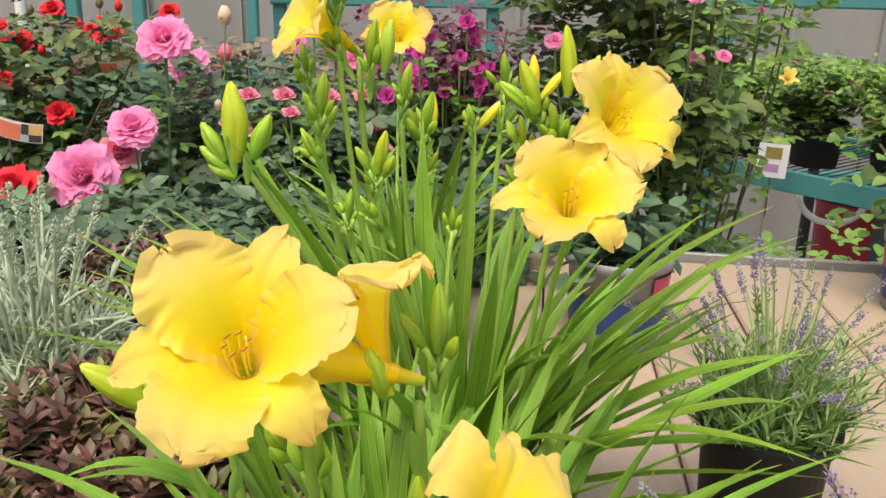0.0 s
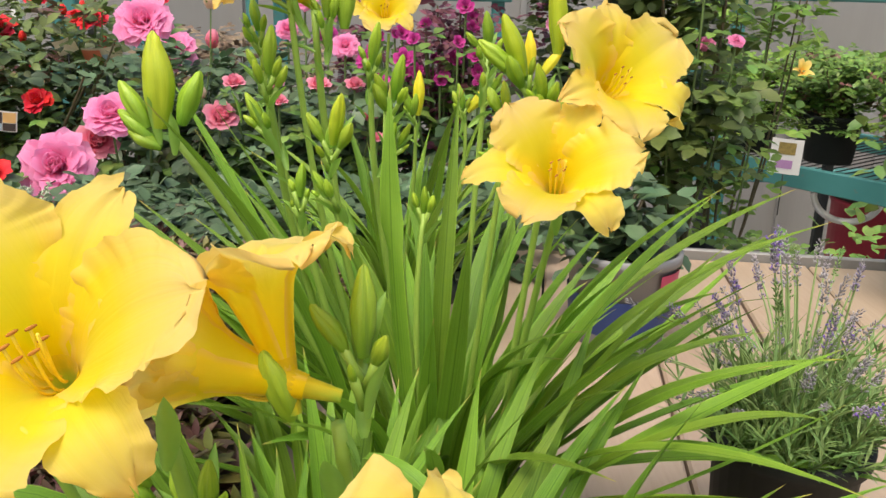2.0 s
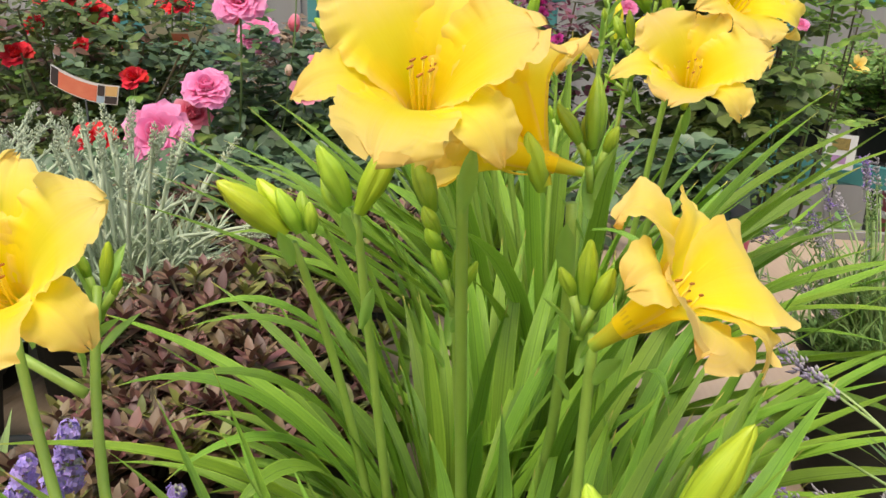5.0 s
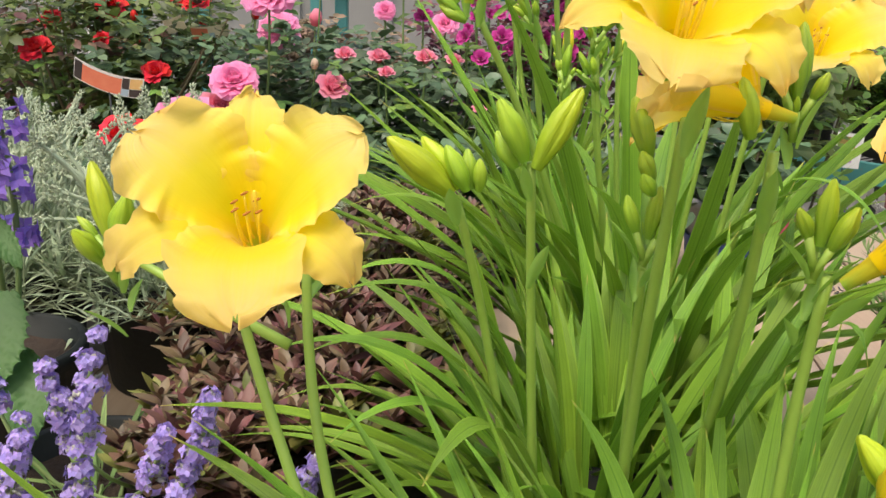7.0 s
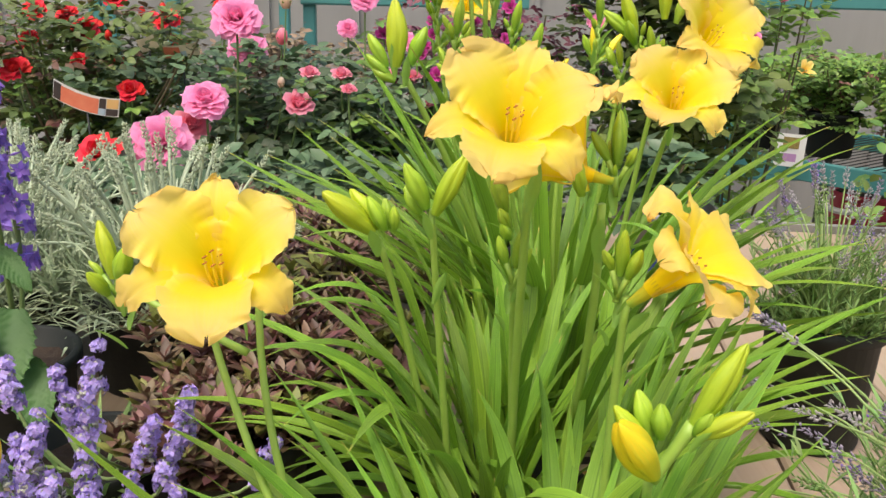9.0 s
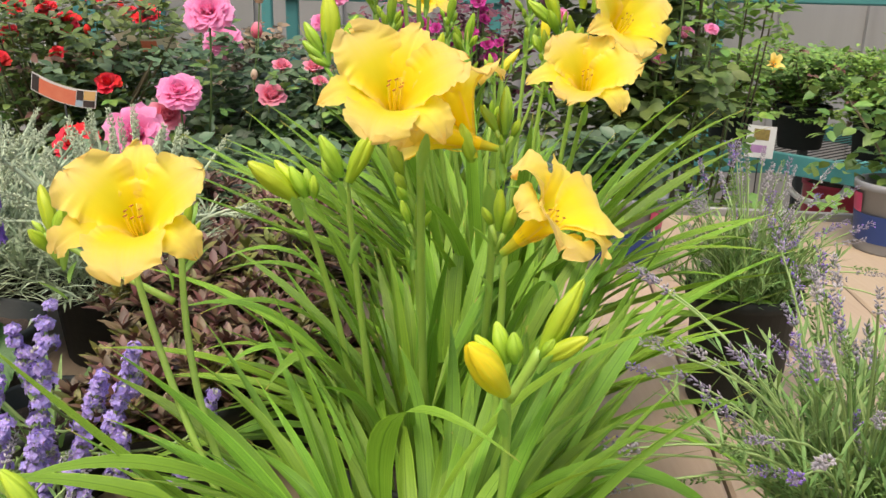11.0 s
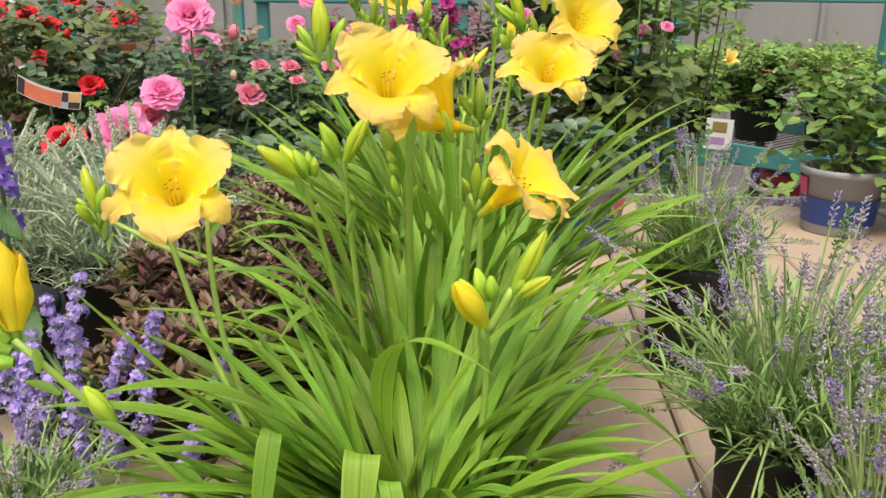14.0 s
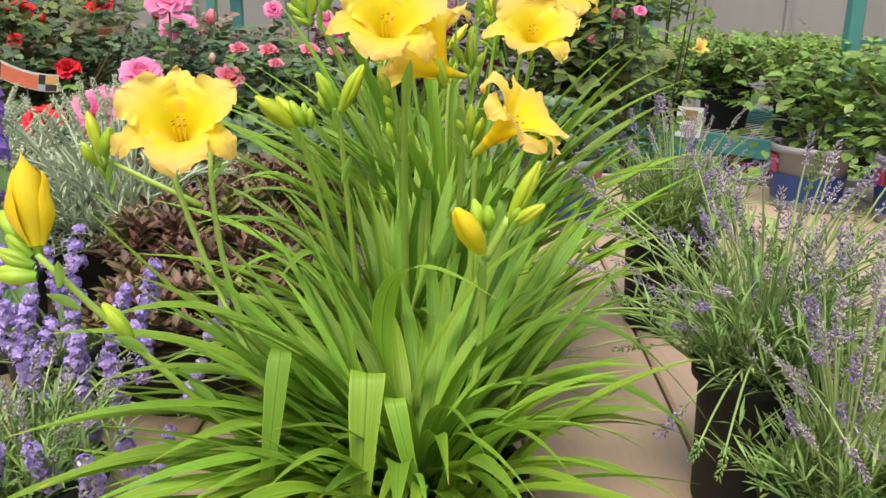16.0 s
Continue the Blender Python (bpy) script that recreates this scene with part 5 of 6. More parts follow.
# violet catmint at the edge, with large crinkled leaves
_cat = thing("catmint_plant", (-0.46, 0.50, DECK), "catmint with deep violet flower whorls and crinkled leaves", "catmint", "left bench plants")
potted(_cat, (-0.46, 0.53, DECK), 0.062, 0.05, 0.10)


def crinkled_leaf(owner, base, along, normal, length, width):
    a = V(along).normalized()
    n = (V(normal) - a * V(normal).dot(a)).normalized()
    s = a.cross(n)
    rows = []
    nu, nv = 66, 12
    for i in range(nu + 1):
        u = i / nu
        w = width * max(0.03, math.sin(math.pi * min(1, 0.10 + 0.9 * u)) ** 0.75) * (1 + 0.07 * math.sin(u * 60))
        row = []
        for j in range(nv + 1):
            v = -1 + 2 * j / nv
            ripple = 0.0019 * math.sin(26 * (u - 0.25 * abs(v)) * 2.4) * (0.3 + abs(v))
            row.append(V(base) + a * length * (u - 0.0) + s * w * v + n * (0.22 * w * abs(v) + ripple - 0.22 * length * u * u))
        rows.append(row)
    g = Geo()
    g.grid(rows)
    return part("leaf", g, M_SERRATE, owner)


_r = random.Random(77)
for x, y, h in ((-0.392, 0.42, 1.135), (-0.45, 0.45, 1.12), (-0.43, 0.52, 1.06)):
    _g = Geo()
    _line = bez((-0.44, 0.52, DECK + 0.09), (x, y + 0.02, 0.98), (x, y, h), 10)
    _g.tube(_line, 0.0022, 6, False)
    _st = part("flower_stem", _g, M_GREEN_STEM, _cat)
    for z in (h, h - 0.040, h - 0.078):
        _g = Geo()
        for k in range(20):
            t = _r.uniform(0, 6.28)
            o = V((math.cos(t), math.sin(t), _r.uniform(-0.25, 0.6)))
            q = V((x, y, z + _r.uniform(-0.008, 0.010)))
            c = q + o * 0.014
            _g.blob(q + o * 0.003, o, 0.013, 0.0016)
            nn = o.normalized()
            e1 = nn.orthogonal().normalized()
            for b in range(4):
                w = e1 * math.cos(b * 1.57) + nn.cross(e1) * math.sin(b * 1.57)
                _g.leaflet(c, w + nn * 0.7, nn, 0.0085, 0.0032, 0.2, 0.4, 2)
        part("flower_whorl", _g, M_VIOLET, _st)
for b, a, ln, w in (((-0.395, 0.425, 1.025), (0.55, -0.3, -0.35), 0.042, 0.011), ((-0.43, 0.42, 0.985), (0.45, -0.3, -0.7), 0.075, 0.022),
                    ((-0.45, 0.44, 0.97), (-0.2, -0.5, -0.4), 0.075, 0.024), ((-0.40, 0.45, 0.97), (0.1, -0.6, -0.5), 0.07, 0.024),
                    ((-0.44, 0.46, 0.96), (-0.6, -0.3, 0.0), 0.07, 0.024), ((-0.39, 0.44, 0.935), (0.3, -0.5, -0.4), 0.06, 0.02),
                    ((-0.43, 0.47, 0.93), (0.0, -0.7, 0.1), 0.06, 0.02), ((-0.40, 0.42, 1.05), (-0.3, -0.3, 0.4), 0.04, 0.012)):
    crinkled_leaf(_cat, b, a, (0.3, -0.6, 0.8), ln, w * 0.82)

# russet-leaved plants


def russet_plant(at, label, seed, radius=0.12, count=52, height=0.09):
    p = thing("russet_plant", at, label, "plant", "left bench plants")
    potted(p, at, 0.065, 0.052, 0.085)
    r = random.Random(seed)
    g, g2, gs = Geo(), Geo(), Geo()
    top = V(at) + V((0, 0, 0.075))
    for k in range(int(count * 1.9)):
        a = r.uniform(0, 360)
        d = radius * math.sqrt(r.random())
        c = top + around(0, a) * d + V((0, 0, height * (1 - 0.6 * (d / radius) ** 2) * r.uniform(0.55, 1.15)))
        gs.tube(bez(top + around(0, a) * d * 0.3, (top + c) / 2 + V((0, 0, 0.02)), c, 5), 0.0016, 5, False)
        tgt = g2 if r.random() < 0.22 else g
        nl = r.randint(7, 11)
        for i in range(nl):
            az = i * 137.5 + r.uniform(-15, 15)
            e = 12 + 62 * i / nl + r.uniform(-8, 8)
            big = r.uniform(0.015, 0.030) * (1.1 - 0.5 * i / nl)
            dd = around(e, az)
            tgt.leaflet(c - V((0, 0, 0.010 * (1 - i / nl))), dd, around(e + 80, az), big, big * 0.19, 0.3, 0.15, 4)
    part("stem", gs, M_WOOD_STEM, p)
    part("foliage", g, M_RUSSET, p, "russet brown lance-shaped leaves")
    part("new_foliage", g2, M_RUSSET_GREEN, p, "olive green new leaves")
    return p


russet_plant((-0.265, 0.60, DECK), "russet-leaved bushy plant in a black pot", 81, 0.105, 75, 0.07)
russet_plant((-0.20, 0.70, DECK), "low russet brown leafy plant", 82, 0.11, 65, 0.07)
russet_plant((-0.19, 0.52, DECK), "russet and green leafy plant beside the daylily", 83, 0.10, 60, 0.06)

russet_plant((-0.245, 0.445, DECK), "russet leafy plant behind the lilac lavender", 84, 0.085, 60, 0.04)
russet_plant((-0.20, 0.90, DECK), "russet ground-covering plant behind the daylilies", 85, 0.13, 80, 0.06)
russet_plant((-0.36, 0.98, DECK), "russet leafy plant next to the silver lavender", 86, 0.12, 60, 0.06)

# ---- roses ----


def rose_mesh(name, material, seed, layers=((0.30, 3, 12), (0.5, 4, 28), (0.72, 5, 46), (0.92, 6, 62), (1.0, 7, 80)), R=0.05, flat=0.75):
    """A full rose bloom: rings of cupped petals, opening outwards; its axis is +z."""
    r = random.Random(seed)
    g = Geo()
    for li, (size, n, open_) in enumerate(layers):
        for k in range(n):
            az = 360 * k / n + li * 37 + r.uniform(-12, 12)
            rot = Matrix.Rotation(radians(az), 4, "Z")
            th0 = radians(open_ + r.uniform(-7, 7))
            ln = R * size * r.uniform(0.92, 1.08)
            w = ln * r.uniform(0.7, 0.9) * (0.75 if li < 2 else 0.95)
            rows, uvs = [], []
            x, z = 0.002, 0.0
            nu, nv = 6, 6
            ph = r.uniform(0, 6.28)
            for i in range(nu + 1):
                u = i / nu
                th = th0 * (0.55 + 0.6 * u) + (radians(22) * max(0, u - 0.7) / 0.3 if li > 2 else -radians(20) * u)
                if i:
                    x += ln / nu * math.sin(th)
                    z += ln / nu * math.cos(th) * flat
                ww = w * 0.5 * (0.25 + 0.75 * math.sin(math.pi * min(0.86, 0.16 + 0.62 * u))) * (1 if u < 0.9 else 0.86)
                row = []
                for j in range(nv + 1):
                    v = -1 + 2 * j / nv
                    cup = 0.38 * ww * v * v
                    rf = 0.05 * ln * u * u * math.sin(3.1 * v + ph)
                    row.append(rot @ V((x - cup * math.cos(th), ww * v, z + cup * math.sin(th) * 0.6 + rf)))
                    uvs.append((j / nv, u * (0.45 + 0.55 * size)))
                rows.append(row)
            g.grid(rows, uvs)
    return g.mesh(name, material)


ROSE = {
    "pink": [rose_mesh("rose_bloom", M_PINK, s_, flat=0.8, layers=((0.72, 4, 7), (0.75, 6, 17), (0.80, 7, 28), (0.84, 8, 39), (0.88, 9, 50), (0.93, 9, 62), (0.98, 9, 74), (1.0, 8, 90))) for s_ in (1, 2)],
    "coral": [rose_mesh("rose_bloom", M_CORAL, 3, flat=0.95, layers=((0.85, 4, 5), (0.88, 5, 14), (0.92, 6, 26), (0.96, 6, 40), (1.0, 6, 58)))],
    "red": [rose_mesh("rose_bloom", M_RED, s_, flat=0.85, layers=((0.78, 4, 7), (0.82, 5, 20), (0.88, 6, 35), (0.94, 7, 52), (1.0, 7, 72))) for s_ in (4, 5)],
    "magenta": [rose_mesh("rose_bloom", M_MAGENTA, 6, layers=((0.5, 4, 20), (0.8, 5, 50), (1.0, 6, 75)))],
    "apricot": [rose_mesh("rose_bloom", M_APRICOT, 7, layers=((0.3, 4, 15), (1.0, 5, 78)))],
    "cream": [rose_mesh("rose_bloom", M_CREAM, 8, layers=((0.5, 5, 12), (0.8, 6, 36), (1.0, 6, 66)))],
}


def rose_bloom(bush, root, at, facing, kind, dia, pick=0, label=""):
    """A bloom on its own stem out of the bush."""
    d = V(facing).normalized()
    back = V(at) - d * dia * 0.25
    g = Geo()
    root = V(root)
    g.tube(bez(root, V((back.x, back.y, (root.z + back.z) / 2)), back, 7), 0.0022, 6, False)
    for k in range(5):
        o = around(20, 72 * k)
        g.leaflet(back, o + d * 0.4, d, dia * 0.22, dia * 0.05, 0.2, 0.2, 2)
    st = part("stem", g, M_GREEN_STEM, bush)
    gl = Geo()
    rr = random.Random(int(abs(at[0] * 9931) + abs(at[2] * 7717)))
    line = bez(root, V((back.x, back.y, (root.z + back.z) / 2)), back, 12)
    for i in (5, 7, 8, 9, 10, 11):
        az = rr.uniform(0, 360)
        dd = around(rr.uniform(-5, 40), az)
        nn = V((0, -0.3, 1))
        ln = rr.uniform(0.024, 0.036)
        sd = dd.cross(nn).normalized()
        gl.leaflet(line[i] + dd * ln, dd, nn, ln, ln * 0.34, 0.18, 0.25, 3)
        for s_ in (-1, 1):
            gl.leaflet(line[i] + dd * ln * 0.8, dd * 0.5 + sd * s_, nn, ln * 0.85, ln * 0.3, 0.18, 0.25, 3)
    part("stem_leaves", gl, M_ROSE_LEAF, st)
    ob = part("bloom", ROSE[kind][pick % len(ROSE[kind])], None, bush, label)
    m = Matrix.Translation(back) @ axes(d, pick * 41) @ Matrix.Scale(dia / 0.1, 4)
    ob.matrix_parent_inverse = Matrix.Translation(-bush.location)
    ob.matrix_basis = m
    return ob


def rose_bud(bush, root, at, facing, material, size):
    d = V(facing).normalized()
    g = Geo()
    g.tube(bez(root, V((at[0], at[1], (root[2] + at[2]) / 2)), at, 5), 0.0015, 5, False)
    part("stem", g, M_GREEN_STEM, bush)
    g = Geo()
    n = 8
    rows = []
    m = Matrix.Translation(at) @ axes(d)
    for i in range(n + 1):
        u = i / n
        rr = size * 0.36 * (math.sin(math.pi * (0.12 + 0.80 * u)) ** 0.7)
        rows.append([m @ V((rr * (1 + 0.08 * math.sin(3 * a + 5 * u)) * math.cos(a), rr * (1 + 0.08 * math.sin(3 * a + 5 * u)) * math.sin(a), size * u)) for a in (2 * math.pi * k / 10 for k in range(11))])
    g.grid(rows)
    b = part("rosebud", g, material, bush)
    g = Geo()
    for k in range(5):
        o = m.to_3x3() @ around(35, 72 * k)
        g.leaflet(at, o, d, size * 0.6, size * 0.13, 0.2, -0.2, 2)
    part("sepal", g, M_ROSE_LEAF, b)


def rose_bush(at, pot_z, label, seed, centre, size, leaves, material, leaf=0.032, stems=9, group="rose bushes", reds=0, pot_r=0.11, airy=0.0, name="rose_bush", category="rose bush"):
    """Canes out of a pot, with leaves of three to five leaflets in an uneven crown."""
    b = thing(name, (at[0], at[1], pot_z), label, category, group)
    potted(b, (at[0], at[1], pot_z), pot_r, pot_r * 0.8, pot_r * 1.7)
    r = random.Random(seed)
    top = V((at[0], at[1], pot_z + pot_r * 1.6))
    c, sx, sy, sz = V(centre), *size
    g = Geo()
    tips = []
    for k in range(stems):
        e = V((r.gauss(0, 0.45) * sx, r.gauss(0, 0.45) * sy, r.uniform(0.2, 1.0) * sz))
        tip = c + e
        line = bez(top + V((r.uniform(-0.03, 0.03), r.uniform(-0.03, 0.03), 0)), (top + tip) / 2 + V((e.x * 0.3, e.y * 0.3, 0.06)), tip, 9)
        g = Geo()
        g.tube(line, [0.0045 - 0.0003 * i for i in range(10)], 6, False)
        tips.append(line)
        part("cane", g, M_WOOD_STEM, b)
    g, gr = Geo(), Geo()
    clumps = [V((r.gauss(0, 0.5) * sx, r.gauss(0, 0.5) * sy, r.uniform(-1, 1) * sz)) for _ in range(max(6, leaves // 28))]
    for k in range(leaves):
        if r.random() < airy:
            line = r.choice(tips)
            p = line[r.randint(4, 9)] + V((r.gauss(0, 0.02), r.gauss(0, 0.02), r.gauss(0, 0.02)))
        else:
            q = r.choice(clumps)
            p = c + V((max(-sx, min(sx, q.x + r.gauss(0, 0.055))), max(-sy, min(sy, q.y + r.gauss(0, 0.055))), max(-sz, min(sz * 1.1, q.z + r.gauss(0, 0.05)))))
        az = r.uniform(0, 360)
        d = around(r.uniform(-20, 45), az)
        nn = V((r.gauss(0, 0.35), r.gauss(0, 0.35) - 0.25, 1))
        ln = leaf * r.uniform(0.65, 1.2)
        tgt = gr if reds and r.random() < reds else g
        stalk = p + d * ln * 1.3
        tgt.leaflet(stalk, d, nn, ln, ln * 0.34, 0.18, 0.2, 3)
        sd = d.cross(nn).normalized()
        for s_ in (-1, 1):
            tgt.leaflet(p + d * ln * 1.05, d * 0.55 + sd * s_, nn, ln * 0.85, ln * 0.29, 0.18, 0.2, 3)
            if r.random() < 0.6:
                tgt.leaflet(p + d * ln * 0.35, d * 0.4 + sd * s_, nn, ln * 0.7, ln * 0.25, 0.18, 0.2, 3)
    tagged(part("foliage", g, material, b), "", "", "", "stuff")
    if reds:
        tagged(part("young_foliage", gr, M_RUSSET, b, "bronze young leaves"), "", "", "", "stuff")
    return b, top


# pink rose in front
b1, t1 = rose_bush((-0.56, 1.62), 0.54, "rose bush with large double pink blooms", 91, (-0.50, 1.66, 0.87), (0.28, 0.15, 0.18), 1000, M_ROSE_DARK, 0.034)
for p, f, kind, dia, pick in (((-0.585, 1.325, 0.948), (0.15, -0.9, 0.45), "pink", 0.118, 0), ((-0.552, 1.415, 0.968), (0.35, -0.8, 0.45), "coral", 0.082, 0),
                              ((-0.518, 1.39, 1.024), (0.1, -0.62, 0.75), "pink", 0.090, 2), ((-0.459, 1.40, 1.168), (0.05, -0.7, 0.6), "pink", 0.094, 0),
                              ((-0.515, 1.70, 1.100), (-0.1, -0.75, 0.6), "pink", 0.090, 1), ((-0.362, 1.47, 1.005), (0.3, -0.7, 0.6), "coral", 0.072, 0)):
    rose_bloom(b1, t1, p, f, kind, dia, pick)
rose_bud(b1, t1, (-0.405, 1.60, 1.175), (0, 0, 1), M_CREAM, 0.035)
rose_bud(b1, t1, (-0.435, 1.70, 1.10), (0.1, 0, 1), M_CORAL, 0.035)
rose_bud(b1, t1, (-0.40, 1.5, 1.03), (0, 0, 1), M_CREAM, 0.02)
# red rose
b2, t2 = rose_bush((-0.92, 1.80), 0.54, "rose bush with small crimson blooms and bronze shoots", 92, (-0.88, 1.77, 0.93), (0.36, 0.22, 0.20), 1500, M_ROSE_OLIVE, 0.030, 18, reds=0.12)
for k, (p, dia) in enumerate((((-0.672, 1.27, 0.942), 0.074), ((-0.71, 1.545, 1.017), 0.05), ((-0.877, 1.765, 1.129), 0.062), ((-0.725, 1.85, 1.147), 0.06), ((-0.765, 1.86, 1.15), 0.035),
                              ((-0.955, 1.70, 1.165), 0.05), ((-0.90, 1.72, 1.16), 0.045), ((-0.80, 1.75, 1.05), 0.045), ((-0.70, 1.86, 1.085), 0.04), ((-0.99, 1.72, 1.10), 0.05),
                              ((-0.965, 1.60, 1.05), 0.06), ((-0.86, 1.9, 1.19), 0.05), ((-0.62, 1.95, 1.19), 0.05), ((-0.83, 1.6, 1.07), 0.035))):
    rose_bloom(b2, t2, p, (0.1 * (k % 3 - 1), -0.6, 0.7), "red", dia * 1.2, k)
_r = random.Random(5)
for k in range(16):
    rose_bud(b2, t2, (-0.9 + _r.gauss(0, 0.16), 1.8 + _r.gauss(0, 0.1), 1.12 + _r.uniform(-0.05, 0.08)), (0, 0, 1), M_RED if k % 2 else M_RUSSET, 0.022)
# dark rose in the middle, coral buds
b3, t3 = rose_bush((-0.24, 1.62), 0.54, "dark-leaved rose bush with coral pink buds", 93, (-0.24, 1.60, 0.86), (0.28, 0.14, 0.15), 800, M_ROSE_DARK, 0.034)
for p, s_ in (((-0.345, 1.5, 1.06), 0.042), ((-0.29, 1.55, 1.055), 0.045), ((-0.27, 1.5, 1.03), 0.035), ((-0.2, 1.5, 1.06), 0.045), ((-0.15, 1.6, 1.05), 0.04), ((-0.12, 1.55, 1.0), 0.035), ((-0.10, 1.5, 0.97), 0.03)):
    rose_bloom(b3, t3, p, (0.1, -0.45, 0.9), "coral", s_ * 1.15)
for k, (p, dia) in enumerate((((-0.17, 1.62, 1.12), 0.055), ((-0.22, 1.75, 1.13), 0.05), ((-0.3, 1.75, 1.14), 0.05), ((-0.1, 1.55, 1.06), 0.045), ((-0.26, 1.72, 1.20), 0.06), ((-0.06, 1.6, 1.10), 0.05))):
    rose_bloom(b3, t3, p, (0, -0.7, 0.6), "pink" if k % 2 == 0 else "magenta", dia, k)
# low dark roses at the far edge of the plank bench
for k, (x, y) in enumerate(((-0.40, 1.22), (-0.16, 1.20), (0.03, 1.28), (-0.62, 1.14), (-0.44, 1.06))):
    rose_bush((x, y), DECK, "low dark-leaved rose at the bench edge", 150 + k, (x, y, 0.862), (0.15, 0.10, 0.045), 260, M_ROSE_DARK, 0.032, 7, "low roses", 0, 0.045)
# magenta shrub
b4, t4 = rose_bush((0.03, 1.85), 0.54, "plum-leaved shrub with magenta flowers", 94, (0.02, 1.80, 1.0), (0.21, 0.14, 0.22), 950, M_PLUM, 0.022, 16, "rose bushes", 0, 0.11, 0.6, "flowering_shrub", "shrub")
_r = random.Random(8)
for k in range(34):
    rose_bloom(b4, t4, (0.03 + _r.gauss(0, 0.10), 1.68 + _r.gauss(0, 0.06), 1.10 + _r.gauss(0, 0.055)), (_r.gauss(0, 0.3), -0.8, 0.5), "magenta", _r.uniform(0.028, 0.042), k)
# dry shrub at the back
b5, t5 = rose_bush((-0.50, 2.2), 0.54, "half-dry brown shrub at the back of the bench", 95, (-0.50, 2.22, 0.95), (0.33, 0.10, 0.14), 560, M_DRY, 0.028, 12, "rose bushes", 0, 0.11, 0.3, "dry_shrub", "shrub")
# hedge of foliage further left and low greens
b6, t6 = rose_bush((-1.35, 2.0), 0.54, "rose bush with small red blooms by the wall", 96, (-1.30, 2.0, 0.98), (0.34, 0.2, 0.22), 900, M_ROSE_OLIVE, 0.030, 12, reds=0.08)
for k in range(9):
    rose_bloom(b6, t6, (-1.25 + _r.gauss(0, 0.13), 1.8 + _r.gauss(0, 0.06), 1.12 + _r.gauss(0, 0.05)), (0.2, -0.6, 0.7), "red", _r.uniform(0.035, 0.055), k)

# tall rose by the gap
b7, t7 = rose_bush((0.47, 1.66), 0.54, "tall leafy rose bush with a few pink blooms", 97, (0.37, 1.62, 1.08), (0.19, 0.16, 0.22), 800, M_ROSE_OLIVE, 0.038, 14, "rose bushes", 0, 0.11, 0.25)
for k, (p, dia) in enumerate((((0.465, 1.55, 1.142), 0.035), ((0.40, 1.5, 1.09), 0.03), ((0.50, 1.5, 1.15), 0.03), ((0.44, 1.5, 1.25), 0.035), ((0.2, 1.5, 1.17), 0.04))):
    rose_bloom(b7, t7, p, (0, -0.6, 0.7), "pink", dia, k)
b8, t8 = rose_bush((0.72, 2.2), 0.0, "tall young rose with arching canes", 98, (0.64, 2.05, 1.10), (0.17, 0.14, 0.17), 220, M_ROSE_LIGHT, 0.036, 12, "rose bushes", 0, 0.12, 0.6)
rose_bloom(b8, t8, (0.72, 1.95, 1.22), (0, -0.5, 0.8), "coral", 0.03)

# bench roses on the teal steel bench
for k, (x, y) in enumerate(((1.02, 2.80), (1.20, 2.62), (1.36, 2.42), (1.30, 2.92), (1.52, 2.72))):
    bb, tt = rose_bush((x, y), 0.735, "leafy potted rose on the teal bench", 110 + k, (x + 0.02, y - 0.03, 0.935), (0.17, 0.15, 0.095), 660, M_ROSE_LIGHT if k % 2 == 0 else M_ROSE_LEAF, 0.024, 16, "potted roses on the bench", 0.04, 0.085, 0.38)
    if k == 0:
        rose_bloom(bb, tt, (1.02, 2.46, 1.025), (0.1, -0.85, 0.45), "apricot", 0.075)
    if k == 2:
        rose_bloom(bb, tt, (1.255, 2.15, 0.985), (0, -0.7, 0.6), "cream", 0.05)
        rose_bloom(bb, tt, (1.36, 2.12, 0.86), (0, -0.8, 0.4), "cream", 0.05)
for k, (x, y) in enumerate(((1.75, 2.2), (2.05, 2.9), (1.8, 2.7), (1.62, 1.95))):
    rose_bush((x, y), 0.45, "leafy green potted rose behind the bench corner", 120 + k, (x, y - 0.05, 0.86), (0.22, 0.18, 0.12), 560, M_ROSE_LEAF, 0.032, 9, "potted roses on the bench", 0, 0.10, 0.2)

# low green plants beyond the plank bench
for k, (x, y, z) in enumerate(((0.78, 1.72, 0.53), (1.02, 1.66, 0.56), (1.26, 1.66, 0.57), (0.55, 1.5, 0.6), (0.2, 1.52, 0.62))):
    rose_bush((x, y), 0.30, "low leafy green plant below the bench edge", 130 + k, (x, y, z + 0.08), (0.14, 0.10, 0.10), 170, M_ROSE_LEAF, 0.03, 6, "low plants", 0, 0.08, 0.1, "leafy_plant", "plant")

# ---- printed pots on the plank bench ----
_pp = thing("potted_rose", (0.245, 1.06, DECK), "small dark-leaved plant in a grey pot with a blue band", "potted plant", "printed pots")
printed_pot(_pp, (0.245, 1.06, DECK), 0.070, 0.058, 0.118, 300)
for k, (x, y, turn) in enumerate(((0.738, 1.165, 126), (0.868, 1.04, 126))):
    _q = thing("potted_rose", (x, y, DECK), "leafy rose in a grey pot with blue band and crimson patch", "potted plant", "printed pots")
    printed_pot(_q, (x, y, DECK), 0.070, 0.058, 0.118, turn, k == 1)


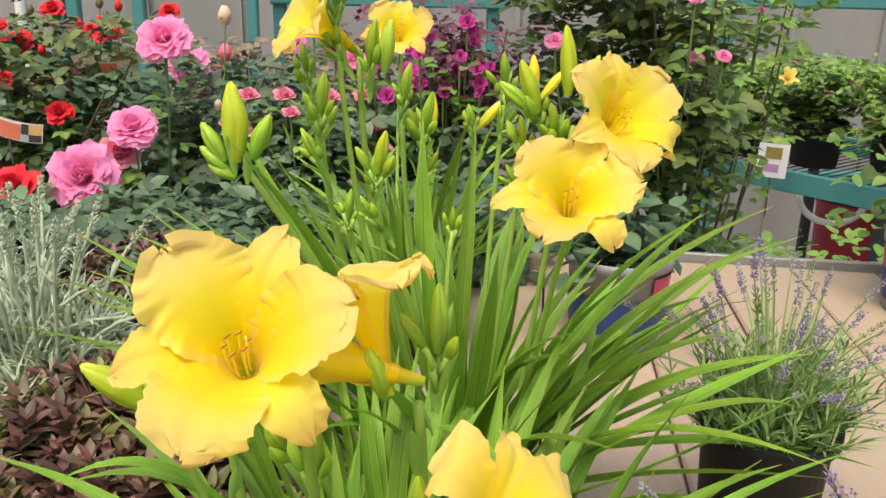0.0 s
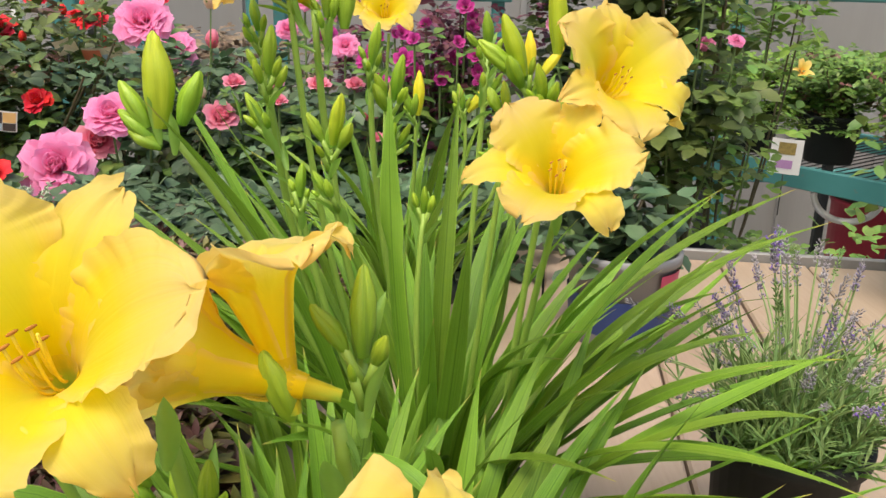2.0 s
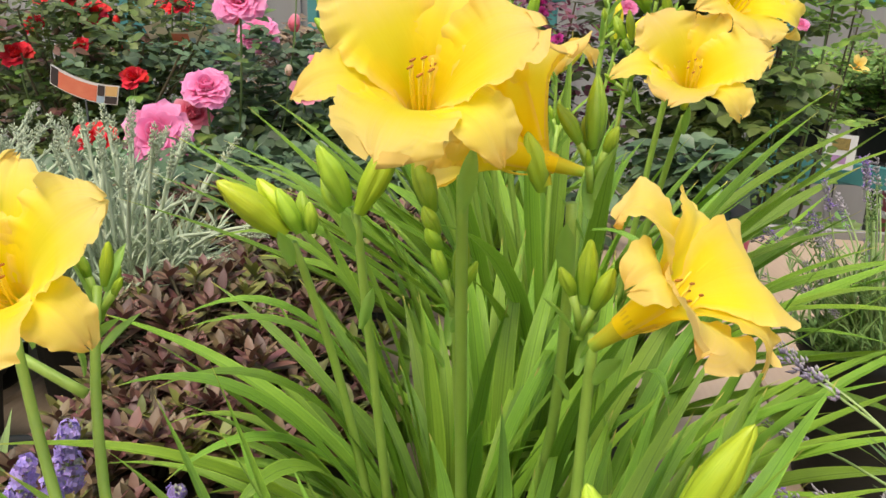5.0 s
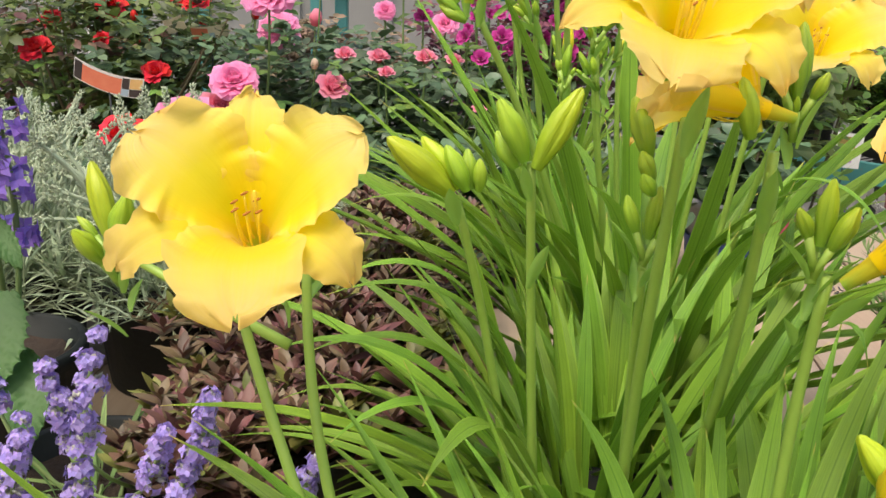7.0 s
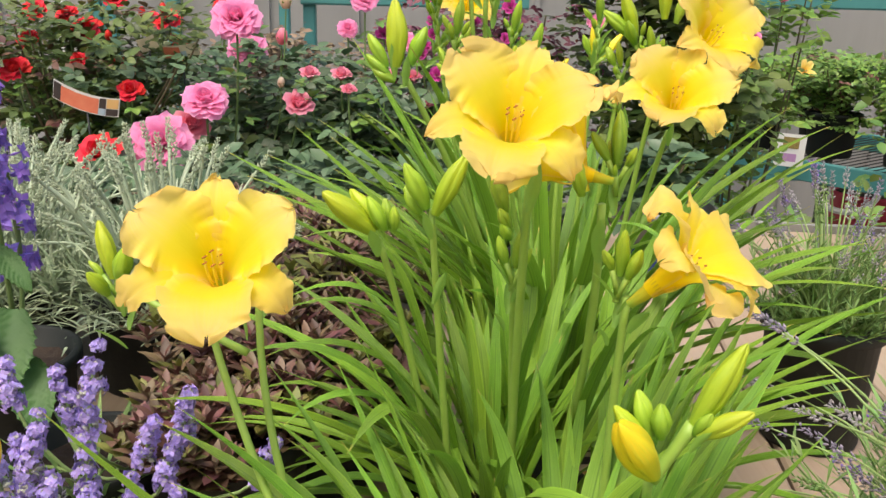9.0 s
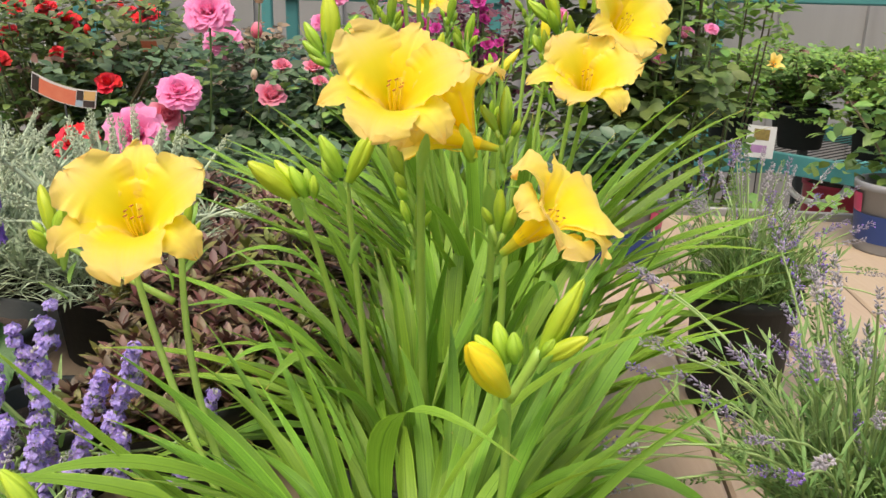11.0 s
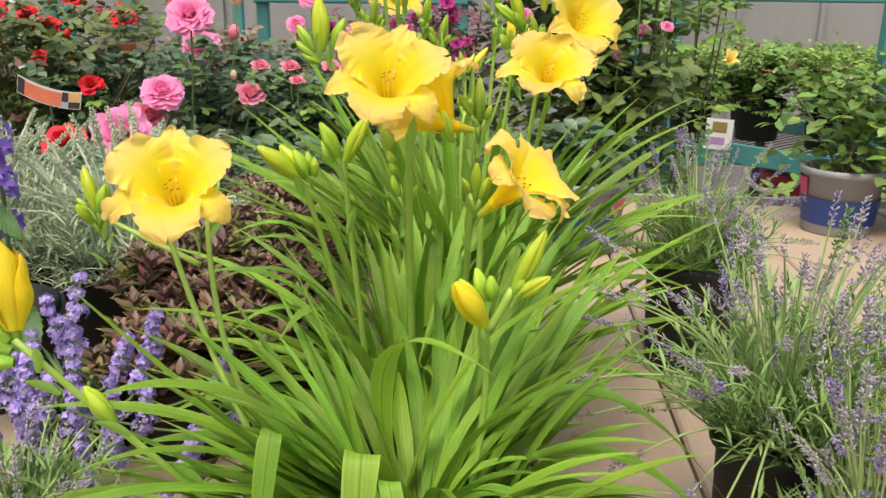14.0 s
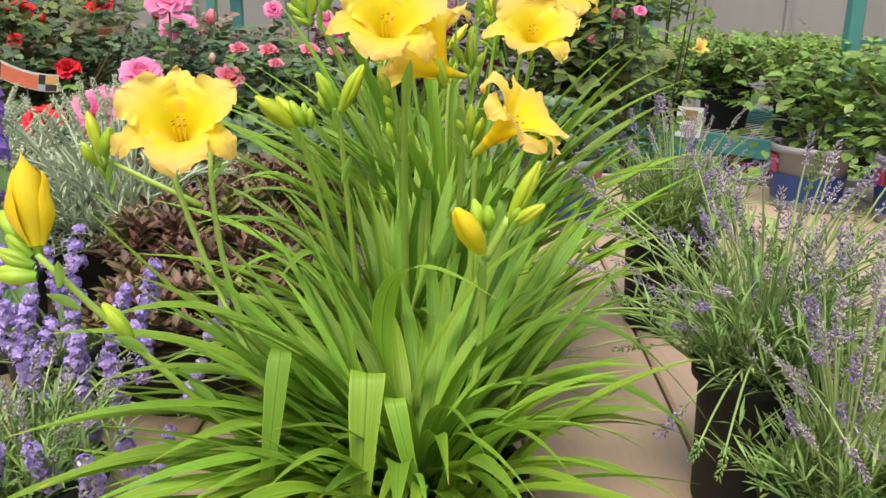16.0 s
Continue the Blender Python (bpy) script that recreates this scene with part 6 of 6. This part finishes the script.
def pot_foliage(owner, centre, size, n, material, seed, leaf):
    r = random.Random(seed)
    g = Geo()
    c = V(centre)
    for k in range(n):
        p = c + V((r.gauss(0, 0.5) * size[0], r.gauss(0, 0.5) * size[1], r.uniform(-1, 1) * size[2]))
        a = r.uniform(0, 360)
        d = around(r.uniform(-30, 40), a)
        ln = leaf * r.uniform(0.7, 1.2)
        g.leaflet(p, d, V((r.gauss(0, 0.3), r.gauss(0, 0.3) - 0.2, 1)), ln, ln * 0.33, 0.2, 0.2, 3)
    tagged(part("foliage", g, material, owner), "", "", "", "stuff")
    for k in range(6):
        g = Geo()
        tip = c + V((r.gauss(0, 0.5) * size[0], r.gauss(0, 0.5) * size[1], r.uniform(0, 1) * size[2]))
        b = V((owner.location.x, owner.location.y, DECK + 0.09))
        g.tube(bez(b, (b + tip) / 2 + V((0, 0, 0.02)), tip, 6), 0.0022, 5, False)
        part("stem", g, M_WOOD_STEM, owner)


pot_foliage(_pp, (0.235, 1.07, 0.95), (0.08, 0.07, 0.05), 240, M_ROSE_DARK, 140, 0.034)
pot_foliage(bpy.data.objects["potted_rose.001"], (0.80, 1.20, 0.99), (0.15, 0.10, 0.09), 620, M_ROSE_LEAF, 141, 0.030)
pot_foliage(bpy.data.objects["potted_rose.002"], (0.94, 1.08, 0.99), (0.15, 0.10, 0.10), 620, M_ROSE_LEAF, 142, 0.030)

# red tub with a white hoop, on the ground under the steel bench
_tub = thing("red_tub", (1.42, 2.71, 0), "red tub with a white arched band, under the teal bench", "tub")
part("pot", pot_geo((1.42, 2.71, 0), 0.135, 0.11, 0.60), M_RED_TUB, _tub)
part("soil", soil_geo((1.42, 2.71, 0), 0.127, 0.582), M_SOIL, _tub)
_g = Geo()
_g.tube([(1.272 + 0.088 * math.cos(a), 2.60 - 0.04 * math.cos(a), 0.630 + 0.082 * math.sin(a)) for a in (math.pi + math.pi * k / 20 for k in range(21))], 0.011, 8)
part("hoop", _g, M_WHITE, _tub, "white arched band")

# ---- plant tags ----


def curved_tag(at, u, v, w, h, cells, label, bow=0.15, card=None):
    """A bent printed card; cells: (x0, y0, x1, y1, material) in parts of its width and height, v runs up."""
    t = thing("plant_tag", at, label, "plant tag", "plant tags")
    u, v = V(u).normalized(), V(v).normalized()
    n = u.cross(v).normalized()
    v = n.cross(u)

    def patch(x0, y0, x1, y1, off):
        g = Geo()
        k = 12
        rows = []
        for y in (y0, y1):
            rows.append([V(at) + u * w * (x - 0.5) + v * (h * (y - 0.5) + bow * w * (2 * x - 1) ** 2 * 0.5) + n * off
                         for x in (x0 + (x1 - x0) * i / k for i in range(k + 1))])
        g.grid(rows)
        return g
    g = patch(0, 0, 1, 1, 0.0)
    b = patch(0, 0, 1, 1, -0.0008)
    g.add(b.v, [tuple(reversed(f)) for f in b.f])
    part("card", g, card or M_WHITE, t)
    for c in cells:
        part("print", patch(*c[:4], 0.0008), c[4], t)
    # thin stake behind the card
    g = Geo()
    g.tube([V(at) - n * 0.004 - v * h * 0.2, V(at) - n * 0.01 - V((0, 0, 0.18))], 0.002, 5)
    part("stake", g, M_DARK, t)
    return t


curved_tag((-0.755, 1.44, 0.999), (0.93, 0.0, -0.27), (0.22, -0.25, 0.9), 0.125, 0.038,
           ((0.01, 0.06, 0.12, 0.94, M_TAG_DARK), (0.12, 0.06, 0.69, 0.88, M_TAG_ORANGE), (0.70, 0.40, 0.80, 0.94, M_TAG_DARK),
            (0.69, 0.05, 0.80, 0.40, M_TAG_BLUE), (0.81, 0.45, 0.985, 0.95, M_TAG_BUFF), (0.81, 0.05, 0.985, 0.42, M_TAG_DARK)),
           "bent printed plant tag in orange, black and buff", 0.16)
curved_tag((-0.66, 1.735, 1.076), (0.97, 0.1, 0.12), (0.0, -0.35, 0.9), 0.075, 0.034,
           ((0.0, 0.1, 0.45, 0.9, M_TAG_ORANGE), (0.47, 0.1, 0.62, 0.6, M_TAG_BLUE)), "printed plant tag with an orange picture", 0.12, M_TAG_CREAM)
curved_tag((-0.735, 1.74, 1.092), (0.8, 0.1, 0.3), (-0.3, -0.35, 0.9), 0.04, 0.03, ((0.1, 0.1, 0.9, 0.9, M_TAG_CREAM),), "small cream plant tag among leaves", 0.1, M_TAG_CREAM)
curved_tag((1.012, 2.48, 0.772), (0.9, -0.4, -0.03), (0.05, -0.1, 1), 0.088, 0.105,
           ((0.24, 0.56, 0.78, 0.90, M_TAG_OLIVE), (0.2, 0.16, 0.74, 0.40, M_TAG_MAUVE)), "white plant tag with a flower photograph", 0.02)
curved_tag((0.040, 0.43, 0.862), (1, 0.1, 0), (0, -0.2, 1), 0.052, 0.075, ((0.16, 0.84, 0.84, 0.87, M_TAG_DARK), (0.2, 0.76, 0.6, 0.80, M_TAG_DARK), (0.12, 0.70, 0.9, 0.72, M_TAG_DARK),
           (0.1, 0.54, 0.9, 0.64, M_TAG_DARK), (0.05, 0.0, 0.95, 0.45, M_TAG_BUFF)), "cream plant tag in the daylily pot", 0.05, M_TAG_CREAM)
